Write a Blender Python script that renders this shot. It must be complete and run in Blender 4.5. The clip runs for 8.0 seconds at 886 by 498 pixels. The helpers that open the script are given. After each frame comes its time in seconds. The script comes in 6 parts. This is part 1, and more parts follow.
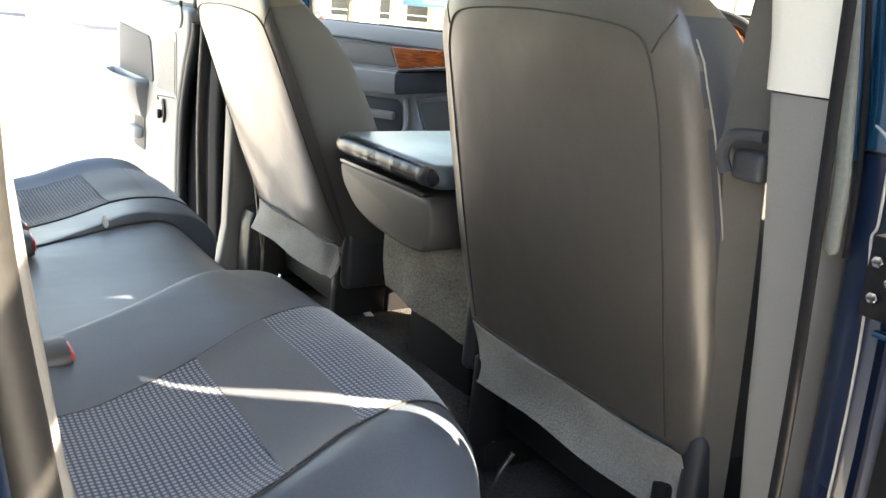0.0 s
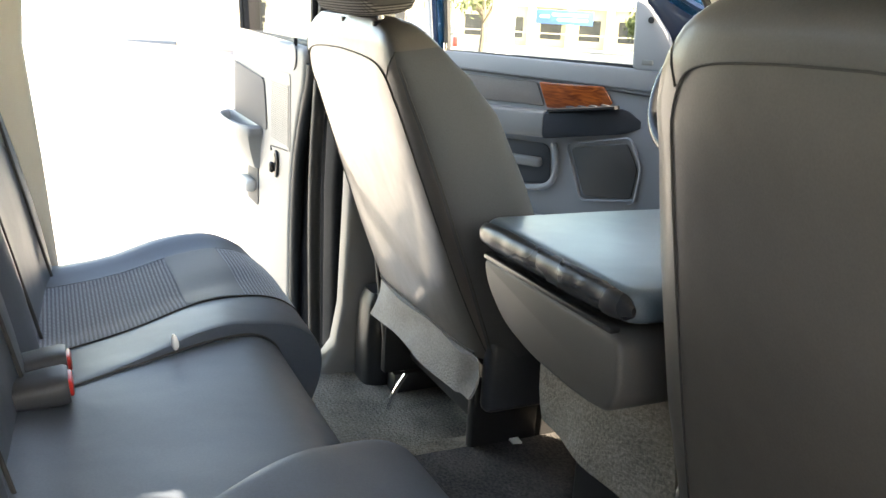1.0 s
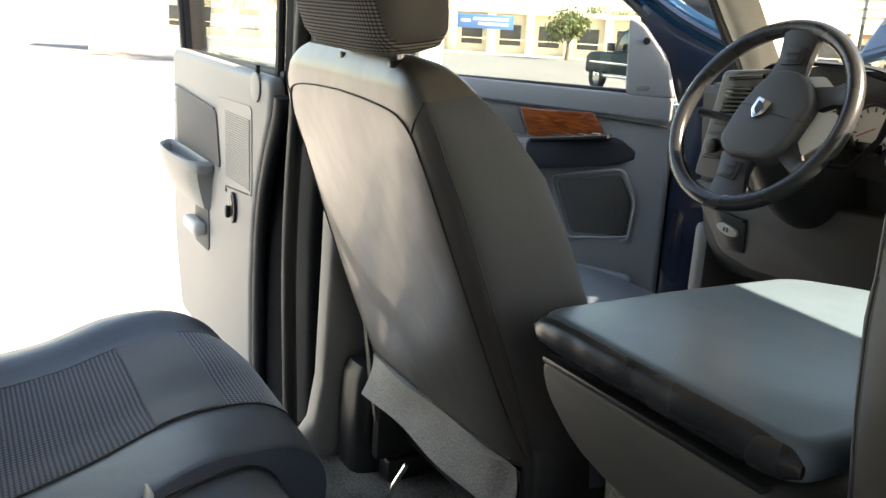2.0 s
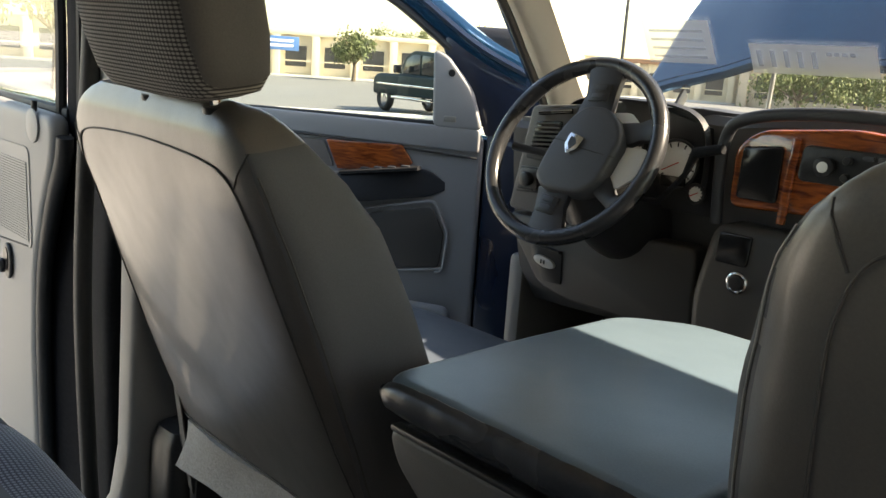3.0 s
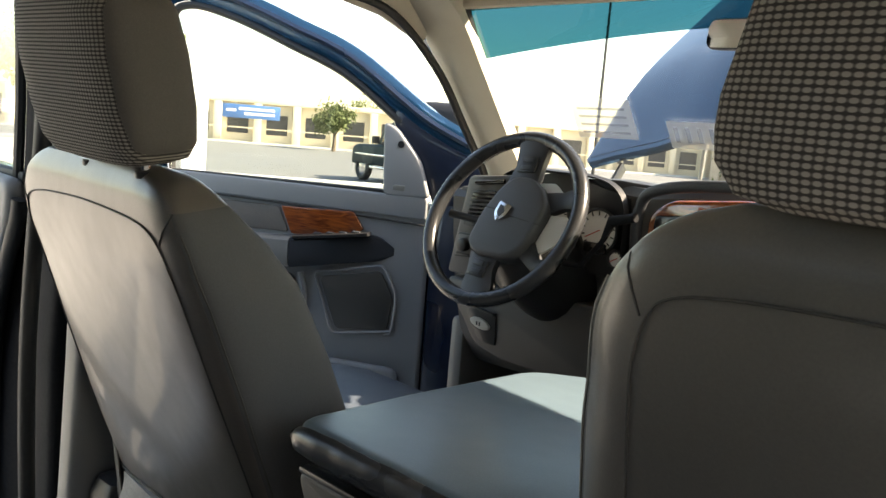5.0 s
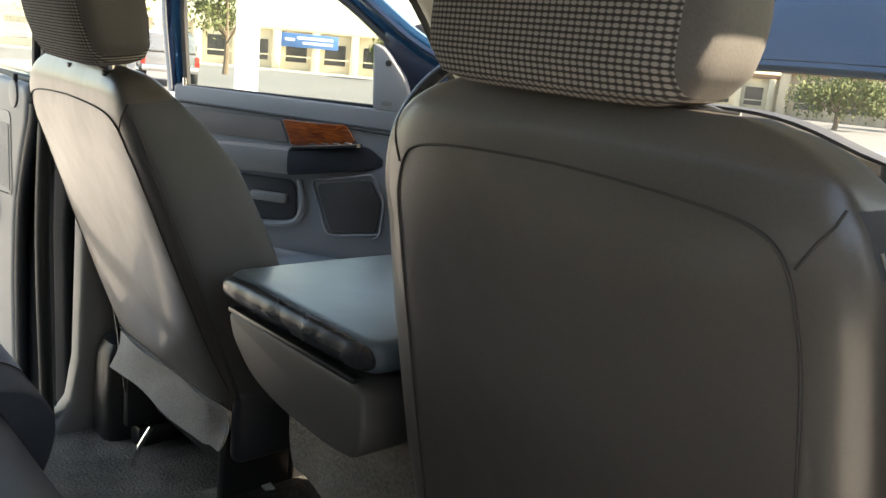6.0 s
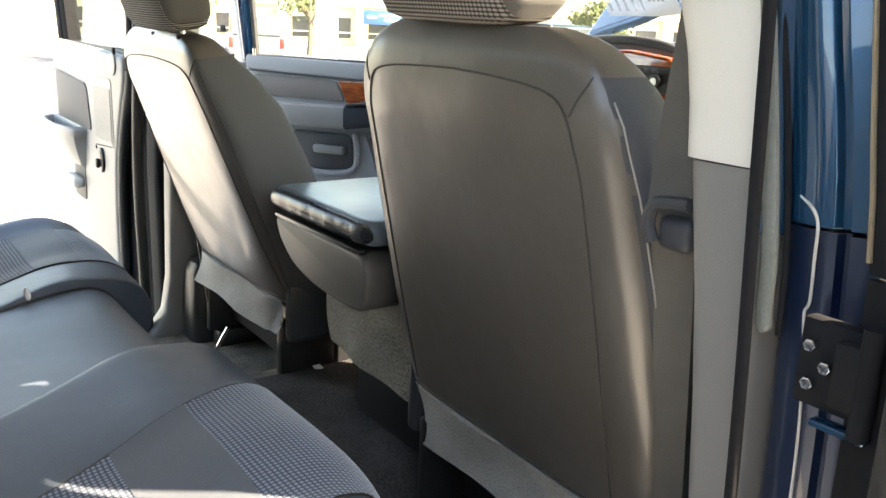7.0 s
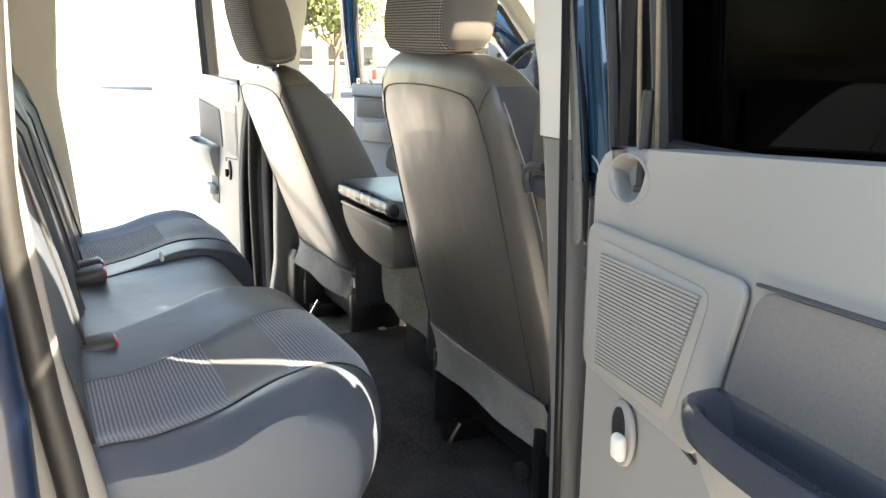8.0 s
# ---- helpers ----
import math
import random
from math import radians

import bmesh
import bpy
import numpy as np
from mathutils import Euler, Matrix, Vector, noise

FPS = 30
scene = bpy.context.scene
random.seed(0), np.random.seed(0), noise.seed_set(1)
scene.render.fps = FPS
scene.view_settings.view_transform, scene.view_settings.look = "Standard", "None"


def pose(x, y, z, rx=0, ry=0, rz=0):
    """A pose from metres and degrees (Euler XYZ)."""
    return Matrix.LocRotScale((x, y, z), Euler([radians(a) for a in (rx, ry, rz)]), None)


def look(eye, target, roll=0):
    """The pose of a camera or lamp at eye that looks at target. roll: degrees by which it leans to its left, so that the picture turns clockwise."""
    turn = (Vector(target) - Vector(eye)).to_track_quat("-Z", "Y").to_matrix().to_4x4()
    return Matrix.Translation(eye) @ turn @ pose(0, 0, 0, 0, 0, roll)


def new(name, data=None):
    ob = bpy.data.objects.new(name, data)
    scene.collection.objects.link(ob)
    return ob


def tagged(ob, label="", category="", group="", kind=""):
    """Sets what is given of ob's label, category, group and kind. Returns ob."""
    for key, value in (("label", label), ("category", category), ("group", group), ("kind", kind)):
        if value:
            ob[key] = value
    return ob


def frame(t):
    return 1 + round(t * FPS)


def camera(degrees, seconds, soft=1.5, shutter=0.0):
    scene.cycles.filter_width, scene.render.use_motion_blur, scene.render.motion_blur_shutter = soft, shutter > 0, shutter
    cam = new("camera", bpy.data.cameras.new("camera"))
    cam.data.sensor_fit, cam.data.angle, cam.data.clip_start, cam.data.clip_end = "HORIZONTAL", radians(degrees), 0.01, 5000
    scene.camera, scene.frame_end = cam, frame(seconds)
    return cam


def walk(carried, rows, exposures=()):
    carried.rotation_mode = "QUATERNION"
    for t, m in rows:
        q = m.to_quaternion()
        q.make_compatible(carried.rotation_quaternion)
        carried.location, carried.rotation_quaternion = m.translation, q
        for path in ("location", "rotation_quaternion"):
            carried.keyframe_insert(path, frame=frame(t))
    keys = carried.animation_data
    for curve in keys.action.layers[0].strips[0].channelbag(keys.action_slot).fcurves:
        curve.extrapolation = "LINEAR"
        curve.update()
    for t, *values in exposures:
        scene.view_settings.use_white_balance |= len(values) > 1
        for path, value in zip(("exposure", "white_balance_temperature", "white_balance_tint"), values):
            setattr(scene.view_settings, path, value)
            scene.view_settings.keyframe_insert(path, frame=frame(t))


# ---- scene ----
cam = camera(54.8, 8.0)
PATH = [
    (0, (1.285, -0.65, 1.564), (-0.306, 0.429, 1.013), 4.9),
    (0.5, (1.059, -0.555, 1.562), (-0.564, 0.459, 0.98), 4.1),
    (1, (0.859, -0.464, 1.588), (-0.887, 0.353, 1.055), 3.2),
    (1.2, (0.791, -0.454, 1.598), (-0.976, 0.327, 1.081), 3.3),
    (2.3, (0.49, -0.477, 1.625), (-1.098, 0.625, 1.108), 4.2),
    (2.5, (0.469, -0.476, 1.629), (-1.059, 0.709, 1.116), 5.0),
    (3, (0.454, -0.465, 1.64), (-0.942, 0.897, 1.198), 4.0),
    (3.5, (0.45, -0.458, 1.646), (-0.807, 1.069, 1.348), 3.9),
    (4, (0.453, -0.45, 1.652), (-0.761, 1.132, 1.504), 3.4),
    (4.5, (0.503, -0.47, 1.655), (-0.768, 1.067, 1.505), 3.6),
    (4.7, (0.519, -0.471, 1.653), (-0.796, 1.024, 1.46), 4.1),
    (5.8, (0.822, -0.45, 1.637), (-0.685, 0.791, 1.203), 5.3),
    (6, (0.886, -0.469, 1.636), (-0.567, 0.833, 1.194), 5.3),
    (6.5, (1.059, -0.539, 1.631), (-0.307, 0.823, 1.102), 3.3),
    (7, (1.256, -0.567, 1.616), (-0.309, 0.567, 1.102), 2.5),
    (7.5, (1.487, -0.564, 1.627), (-0.232, 0.336, 1.142), 0.5),
    (8, (1.763, -0.592, 1.627), (0.015, 0.265, 1.166), 0.6),
]
EXPOSURES = [(t, e, 8500, 11) for t, e in ((0.0, 3.50), (0.5, 3.52), (1.0, 3.42), (2.5, 2.23), (3.0, 2.13), (3.5, 2.31), (4.0, 2.33), (4.5, 2.26), (6.0, 2.33), (6.5, 2.86), (7.0, 3.26), (7.5, 3.26), (8.0, 3.15))]
walk(cam, [(t, look(eye, target, roll)) for t, eye, target, roll in PATH], EXPOSURES)

# ---------------------------------------------------------------- light
SUN_TO = Vector((0.604, 0.498, 0.6225)).normalized()
world = bpy.data.worlds.new("sky")
scene.world = world
world.use_nodes = True
wn = world.node_tree
sky = wn.nodes.new("ShaderNodeTexSky")
sky.sky_type, sky.sun_disc = "NISHITA", False
sky.sun_elevation = math.asin(SUN_TO.z)
sky.sun_rotation = math.atan2(SUN_TO.x, SUN_TO.y)
wn.links.new(sky.outputs[0], wn.nodes["Background"].inputs[0])
wn.nodes["Background"].inputs[1].default_value = 0.14
sun_data = bpy.data.lights.new("sun", "SUN")
sun_data.energy, sun_data.angle, sun_data.color = 5.0, radians(0.53), (1.0, 0.95, 0.87)
sun = new("sun", sun_data)
sun.matrix_world = look(SUN_TO * 30, (0, 0, 0))


# ---------------------------------------------------------------- materials
def base_mat(name, rough=0.6, metal=0.0, coat=0.0, spec=0.5, sheen=0.0):
    m = bpy.data.materials.new(name)
    m.use_nodes = True
    b = m.node_tree.nodes["Principled BSDF"]
    b.inputs["Roughness"].default_value = rough
    b.inputs["Metallic"].default_value = metal
    b.inputs["Coat Weight"].default_value = coat
    b.inputs["Specular IOR Level"].default_value = spec
    b.inputs["Sheen Weight"].default_value = sheen
    b.inputs["Sheen Roughness"].default_value = 0.35
    return m, m.node_tree, b


def noisy(name, c1, c2, scale=60.0, big=4.0, rough=0.6, bump=0.15, metal=0.0, coat=0.0, detail=6.0, spec=0.5, dist=0.002, rvar=0.12, wave=0.0, sheen=0.0):
    """A surface that varies at two scales, with fine relief."""
    m, nt, b = base_mat(name, rough, metal, coat, spec, sheen)
    tc = nt.nodes.new("ShaderNodeTexCoord")
    n1 = nt.nodes.new("ShaderNodeTexNoise")
    n1.inputs["Scale"].default_value, n1.inputs["Detail"].default_value = scale, detail
    n2 = nt.nodes.new("ShaderNodeTexNoise")
    n2.inputs["Scale"].default_value, n2.inputs["Detail"].default_value = big, 3.0
    for n in (n1, n2):
        nt.links.new(tc.outputs["Object"], n.inputs["Vector"])
    mix = nt.nodes.new("ShaderNodeMath")
    mix.operation = "MULTIPLY_ADD"
    mix.inputs[1].default_value = 0.5
    nt.links.new(n1.outputs["Fac"], mix.inputs[0])
    half = nt.nodes.new("ShaderNodeMath")
    half.operation = "MULTIPLY"
    half.inputs[1].default_value = 0.5
    nt.links.new(n2.outputs["Fac"], half.inputs[0])
    nt.links.new(half.outputs[0], mix.inputs[2])
    ramp = nt.nodes.new("ShaderNodeValToRGB")
    ramp.color_ramp.elements[0].position, ramp.color_ramp.elements[1].position = 0.3, 0.7
    ramp.color_ramp.elements[0].color, ramp.color_ramp.elements[1].color = (*c1, 1), (*c2, 1)
    nt.links.new(mix.outputs[0], ramp.inputs[0])
    nt.links.new(ramp.outputs[0], b.inputs["Base Color"])
    rr = nt.nodes.new("ShaderNodeMapRange")
    rr.inputs[3].default_value, rr.inputs[4].default_value = max(rough - rvar, 0.02), min(rough + rvar, 1)
    nt.links.new(n2.outputs["Fac"], rr.inputs[0])
    nt.links.new(rr.outputs[0], b.inputs["Roughness"])
    bp = nt.nodes.new("ShaderNodeBump")
    bp.inputs["Strength"].default_value, bp.inputs["Distance"].default_value = bump, dist
    nt.links.new(n1.outputs["Fac"], bp.inputs["Height"])
    if wave:
        sag = nt.nodes.new("ShaderNodeBump")
        sag.inputs["Strength"].default_value, sag.inputs["Distance"].default_value = 1.0, wave
        nt.links.new(n2.outputs["Fac"], sag.inputs["Height"])
        nt.links.new(sag.outputs[0], bp.inputs["Normal"])
    nt.links.new(bp.outputs[0], b.inputs["Normal"])
    return m


def woven(name, c1, c2, pitch_a, pitch_b, axes=("X", "Z"), rough=0.9, strength=0.6, rib=0.0, sheen=0.0):
    """Cloth of short raised threads in rows."""
    m, nt, b = base_mat(name, rough, spec=0.2, sheen=sheen)
    tc = nt.nodes.new("ShaderNodeTexCoord")
    sep = nt.nodes.new("ShaderNodeSeparateXYZ")
    nt.links.new(tc.outputs["Object"], sep.inputs[0])
    warp = nt.nodes.new("ShaderNodeTexNoise")
    warp.inputs["Scale"].default_value = 25.0
    nt.links.new(tc.outputs["Object"], warp.inputs["Vector"])

    def rows(axis, pitch, jitter):
        s = nt.nodes.new("ShaderNodeMath")
        s.operation = "MULTIPLY_ADD"
        s.inputs[1].default_value = 2 * math.pi / pitch
        nt.links.new(sep.outputs[axis], s.inputs[0])
        j = nt.nodes.new("ShaderNodeMath")
        j.operation = "MULTIPLY"
        j.inputs[1].default_value = jitter
        nt.links.new(warp.outputs["Fac"], j.inputs[0])
        nt.links.new(j.outputs[0], s.inputs[2])
        w = nt.nodes.new("ShaderNodeMath")
        w.operation = "SINE"
        nt.links.new(s.outputs[0], w.inputs[0])
        k = nt.nodes.new("ShaderNodeMapRange")
        k.inputs[1].default_value, k.inputs[2].default_value = -1, 1
        nt.links.new(w.outputs[0], k.inputs[0])
        return k.outputs[0]

    a, c = rows(axes[0], pitch_a, 1.2), rows(axes[1], pitch_b, 0.8)
    lift = nt.nodes.new("ShaderNodeMapRange")
    lift.inputs[3].default_value = rib
    nt.links.new(a, lift.inputs[0])
    a = lift.outputs[0]
    mul = nt.nodes.new("ShaderNodeMath")
    mul.operation = "MULTIPLY"
    nt.links.new(a, mul.inputs[0])
    nt.links.new(c, mul.inputs[1])
    ramp = nt.nodes.new("ShaderNodeValToRGB")
    ramp.color_ramp.elements[0].position, ramp.color_ramp.elements[1].position = 0.08, 0.42
    ramp.color_ramp.elements[0].color, ramp.color_ramp.elements[1].color = (*c1, 1), (*c2, 1)
    nt.links.new(mul.outputs[0], ramp.inputs[0])
    nt.links.new(ramp.outputs[0], b.inputs["Base Color"])
    bp = nt.nodes.new("ShaderNodeBump")
    bp.inputs["Strength"].default_value, bp.inputs["Distance"].default_value = strength * 0.5, 0.002
    nt.links.new(mul.outputs[0], bp.inputs["Height"])
    nt.links.new(bp.outputs[0], b.inputs["Normal"])
    return m


def wood_mat():
    m, nt, b = base_mat("burl_wood", 0.16, coat=0.8)
    tc = nt.nodes.new("ShaderNodeTexCoord")
    mp = nt.nodes.new("ShaderNodeMapping")
    mp.inputs["Scale"].default_value = (1, 1, 7)
    n = nt.nodes.new("ShaderNodeTexNoise")
    n.inputs["Scale"].default_value, n.inputs["Detail"].default_value, n.inputs["Distortion"].default_value = 14.0, 8.0, 1.6
    ramp = nt.nodes.new("ShaderNodeValToRGB")
    ramp.color_ramp.elements[0].position, ramp.color_ramp.elements[1].position = 0.32, 0.7
    ramp.color_ramp.elements[0].color, ramp.color_ramp.elements[1].color = (0.10, 0.018, 0.006, 1), (0.42, 0.105, 0.022, 1)
    nt.links.new(tc.outputs["Object"], mp.inputs[0])
    nt.links.new(mp.outputs[0], n.inputs["Vector"])
    nt.links.new(n.outputs["Fac"], ramp.inputs[0])
    nt.links.new(ramp.outputs[0], b.inputs["Base Color"])
    return m


def glass(name, tint, gloss=1.0, dust=0.0):
    """Thin pane: clear or tinted, with a Fresnel sheen and, if asked, a film of dust."""
    m = bpy.data.materials.new(name)
    m.use_nodes = True
    nt = m.node_tree
    nt.nodes.remove(nt.nodes["Principled BSDF"])
    tr, gl, fr, mx = (nt.nodes.new(k) for k in ("ShaderNodeBsdfTransparent", "ShaderNodeBsdfGlossy", "ShaderNodeLayerWeight", "ShaderNodeMixShader"))
    tr.inputs[0].default_value = (*tint, 1)
    gl.inputs["Roughness"].default_value = 0.02
    gl.inputs["Color"].default_value = (gloss, gloss, gloss, 1)
    pw, sc = nt.nodes.new("ShaderNodeMath"), nt.nodes.new("ShaderNodeMath")
    pw.operation, sc.operation = "POWER", "MULTIPLY_ADD"
    pw.inputs[1].default_value, sc.inputs[1].default_value, sc.inputs[2].default_value = 4.0, 0.6, 0.035
    nt.links.new(fr.outputs["Facing"], pw.inputs[0])
    nt.links.new(pw.outputs[0], sc.inputs[0])
    nt.links.new(sc.outputs[0], mx.inputs[0])
    nt.links.new(tr.outputs[0], mx.inputs[1])
    nt.links.new(gl.outputs[0], mx.inputs[2])
    nt.links.new(mx.outputs[0], nt.nodes["Material Output"].inputs[0])
    if dust:
        film, mix, tc, ns, rg = (nt.nodes.new(k) for k in ("ShaderNodeBsdfTranslucent", "ShaderNodeMixShader", "ShaderNodeTexCoord", "ShaderNodeTexNoise", "ShaderNodeMapRange"))
        film.inputs[0].default_value = (0.80, 0.82, 0.85, 1)
        ns.inputs["Scale"].default_value, ns.inputs["Detail"].default_value = 7.0, 8.0
        rg.inputs[1].default_value, rg.inputs[2].default_value = 0.3, 0.7
        rg.inputs[3].default_value, rg.inputs[4].default_value = dust * 0.6, dust * 1.4
        nt.links.new(tc.outputs["Object"], ns.inputs["Vector"])
        nt.links.new(ns.outputs["Fac"], rg.inputs[0])
        nt.links.new(rg.outputs[0], mix.inputs[0])
        nt.links.new(mx.outputs[0], mix.inputs[1])
        nt.links.new(film.outputs[0], mix.inputs[2])
        nt.links.new(mix.outputs[0], nt.nodes["Material Output"].inputs[0])
    return m


def sheer(name, colour, cover):
    """Thin paper that lets some of what lies behind show through."""
    m, nt, b = base_mat(name, 0.8)
    b.inputs["Base Color"].default_value = (*colour, 1)
    b.inputs["Alpha"].default_value = cover
    return m


SEAT_VINYL = noisy("seat_vinyl", (0.062, 0.055, 0.048), (0.089, 0.080, 0.069), 420, 6, 0.36, 0.16, dist=0.0008, spec=0.8, wave=0.0055, coat=0.15)
HEAD_SIDE = noisy("head_side_cloth", (0.062, 0.057, 0.053), (0.090, 0.083, 0.077), 500, 5, 0.8, 0.2, dist=0.001)
SEAT_SIDE = noisy("seat_side_cloth", (0.050, 0.052, 0.056), (0.072, 0.074, 0.079), 500, 5, 0.75, 0.15, dist=0.001)
BENCH_VINYL = noisy("bench_vinyl", (0.058, 0.072, 0.094), (0.082, 0.100, 0.128), 380, 5, 0.45, 0.12, dist=0.0008, wave=0.006)
BAND = noisy("smooth_band_cloth", (0.066, 0.077, 0.096), (0.092, 0.105, 0.127), 380, 6, 0.7, 0.15, dist=0.0008, sheen=0.4)
SEAM = noisy("seam_thread", (0.020, 0.019, 0.018), (0.045, 0.042, 0.040), 900, 20, 0.7, 0.3)
SEAT_SEAM = noisy("seat_seam_thread", (0.026, 0.024, 0.022), (0.048, 0.045, 0.041), 900, 20, 0.7, 0.3)
GRILLE_GREY = noisy("grille_gap_plastic", (0.06, 0.059, 0.056), (0.085, 0.083, 0.080), 500, 4, 0.7, 0.2)
# rubber black; also paints in the shade on the driver-side jamb
JAMB_BLACK = noisy("black_rubber_and_shaded_jamb", (0.007, 0.007, 0.008), (0.014, 0.014, 0.016), 120, 6, 0.85, 0.2, spec=0.15)
STITCH = noisy("pale_stitching", (0.25, 0.24, 0.22), (0.36, 0.34, 0.31), 900, 20, 0.7, 0.3)
WOVEN_HEAD = woven("woven_head_cloth", (0.040, 0.036, 0.034), (0.25, 0.230, 0.208), 0.0062, 0.0043, ("X", "Z"), rib=0.18)
WOVEN_BENCH = woven("woven_bench_cloth", (0.058, 0.071, 0.100), (0.215, 0.250, 0.310), 0.0062, 0.0060, ("X", "Y"), sheen=0.5)
CARPET_GREY = noisy("grey_carpet", (0.27, 0.26, 0.24), (0.44, 0.425, 0.395), 240, 14, 0.95, 0.6, detail=10, spec=0.1, dist=0.006)
CARPET_BROWN = noisy("brown_grey_carpet", (0.15, 0.136, 0.113), (0.42, 0.385, 0.33), 190, 9, 0.97, 0.8, detail=10, spec=0.1, dist=0.005)
CARPET_DARK = noisy("dark_carpet", (0.066, 0.058, 0.048), (0.345, 0.312, 0.258), 190, 11, 0.97, 0.9, detail=10, spec=0.1, dist=0.006)
CARPET_DARKER = noisy("darker_carpet", (0.022, 0.022, 0.024), (0.125, 0.118, 0.114), 190, 9, 0.97, 0.9, detail=10, spec=0.1, dist=0.006)
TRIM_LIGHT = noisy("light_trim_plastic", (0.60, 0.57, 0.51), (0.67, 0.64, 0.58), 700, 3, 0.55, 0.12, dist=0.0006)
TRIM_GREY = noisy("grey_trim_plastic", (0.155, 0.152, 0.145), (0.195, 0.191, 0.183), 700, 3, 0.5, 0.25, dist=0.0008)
TRIM_DARK = noisy("dark_trim_plastic", (0.030, 0.032, 0.037), (0.046, 0.048, 0.054), 600, 4, 0.5, 0.2, dist=0.0008)
DOOR_TRIM = noisy("door_trim_plastic", (0.205, 0.199, 0.188), (0.245, 0.238, 0.225), 700, 3, 0.5, 0.2, dist=0.0008)
FRONT_DOOR_TRIM = noisy("front_door_trim_plastic", (0.215, 0.223, 0.236), (0.255, 0.264, 0.277), 700, 3, 0.5, 0.2, dist=0.0008)
DOOR_CLOTH = noisy("door_insert_cloth", (0.125, 0.113, 0.103), (0.165, 0.150, 0.137), 300, 4, 0.85, 0.3)
DASH_GREY = noisy("dash_plastic", (0.042, 0.040, 0.038), (0.060, 0.057, 0.053), 600, 3, 0.5, 0.25, dist=0.0008)
ARM_PAD = noisy("armrest_pad", (0.026, 0.029, 0.035), (0.042, 0.046, 0.054), 500, 4, 0.8, 0.2, dist=0.0008, spec=0.15)
CONSOLE_BACK = noisy("console_back_vinyl", (0.072, 0.068, 0.063), (0.095, 0.090, 0.084), 500, 4, 0.5, 0.15, dist=0.0008)
VENT_GREY = noisy("vent_panel_plastic", (0.085, 0.082, 0.078), (0.112, 0.108, 0.102), 600, 3, 0.5, 0.25, dist=0.0008)
HUB_GREY = noisy("airbag_cover_vinyl", (0.050, 0.051, 0.055), (0.068, 0.069, 0.074), 600, 4, 0.5, 0.2, dist=0.0008)
BLACK = noisy("black_plastic", (0.010, 0.010, 0.011), (0.020, 0.020, 0.021), 300, 6, 0.4, 0.1)
RUBBER = noisy("black_rubber", (0.012, 0.012, 0.012), (0.024, 0.023, 0.022), 150, 6, 0.55, 0.15)
BLACK_LEATHER = noisy("black_leather", (0.020, 0.021, 0.023), (0.034, 0.035, 0.038), 240, 9, 0.27, 0.25, dist=0.0008)
LID_VINYL = noisy("console_vinyl", (0.088, 0.128, 0.160), (0.120, 0.168, 0.205), 420, 5, 0.33, 0.12, dist=0.0006, spec=0.45, wave=0.004)
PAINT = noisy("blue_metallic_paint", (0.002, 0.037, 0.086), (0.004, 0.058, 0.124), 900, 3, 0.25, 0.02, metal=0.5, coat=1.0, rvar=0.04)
# shaded copy of the blue paint: the shade is in its colour
SHADED_PAINT = noisy("shaded_blue_paint", (0.003, 0.009, 0.026), (0.005, 0.014, 0.038), 300, 4, 0.3, 0.05, coat=0.6)
HEADLINER = noisy("headliner_cloth", (0.60, 0.54, 0.44), (0.68, 0.62, 0.51), 500, 3, 0.9, 0.25, spec=0.1)
WOOD = wood_mat()
CHROME = noisy("chrome", (0.62, 0.62, 0.63), (0.72, 0.72, 0.73), 80, 5, 0.16, 0.02, metal=1.0)
STEEL = noisy("bare_steel", (0.30, 0.29, 0.28), (0.46, 0.45, 0.43), 60, 9, 0.4, 0.1, metal=0.9)
RED = noisy("red_plastic", (0.42, 0.015, 0.01), (0.55, 0.03, 0.02), 200, 5, 0.35, 0.05)
BELT = noisy("belt_webbing", (0.085, 0.078, 0.070), (0.13, 0.12, 0.105), 900, 12, 0.75, 0.5, dist=0.001)
SEAL_GREEN = noisy("faded_seal_rubber", (0.13, 0.135, 0.115), (0.19, 0.195, 0.17), 220, 8, 0.7, 0.5)
RIB_TAN = noisy("tan_rib", (0.17, 0.125, 0.075), (0.25, 0.19, 0.12), 150, 6, 0.6, 0.15)
CUP = noisy("glossy_dark_cup", (0.028, 0.032, 0.042), (0.040, 0.045, 0.056), 400, 5, 0.22, 0.08, dist=0.0006)
SCREEN = noisy("dark_screen", (0.006, 0.006, 0.006), (0.011, 0.010, 0.010), 40, 3, 0.22, 0.02)
DIAL = noisy("white_dial", (0.68, 0.67, 0.64), (0.74, 0.73, 0.70), 200, 5, 0.5, 0.02)
# silver raised towards white, as the spoke bezels look when sunlit
SILVER = noisy("brightened_silver_plastic", (0.76, 0.76, 0.73), (0.82, 0.82, 0.79), 500, 4, 0.35, 0.05)
PALE = noisy("pale_plastic_and_highlight", (0.44, 0.42, 0.38), (0.52, 0.50, 0.45), 500, 4, 0.5, 0.1)
GLASS = glass("clear_glass", (0.86, 0.90, 0.88))
TINT_BAND = glass("teal_tint_glass", (0.018, 0.105, 0.130))
SCREEN_GLASS = glass("dusty_windscreen_glass", (0.86, 0.90, 0.88), dust=0.0025)
REAR_GLASS = glass("rear_tinted_glass", (0.20, 0.205, 0.20))
PRIVACY = glass("privacy_glass", (0.022, 0.022, 0.025), 0.3)
MIRROR = noisy("mirror_silver", (0.85, 0.86, 0.87), (0.87, 0.88, 0.89), 5, 2, 0.03, 0.0, metal=1.0, rvar=0.01)
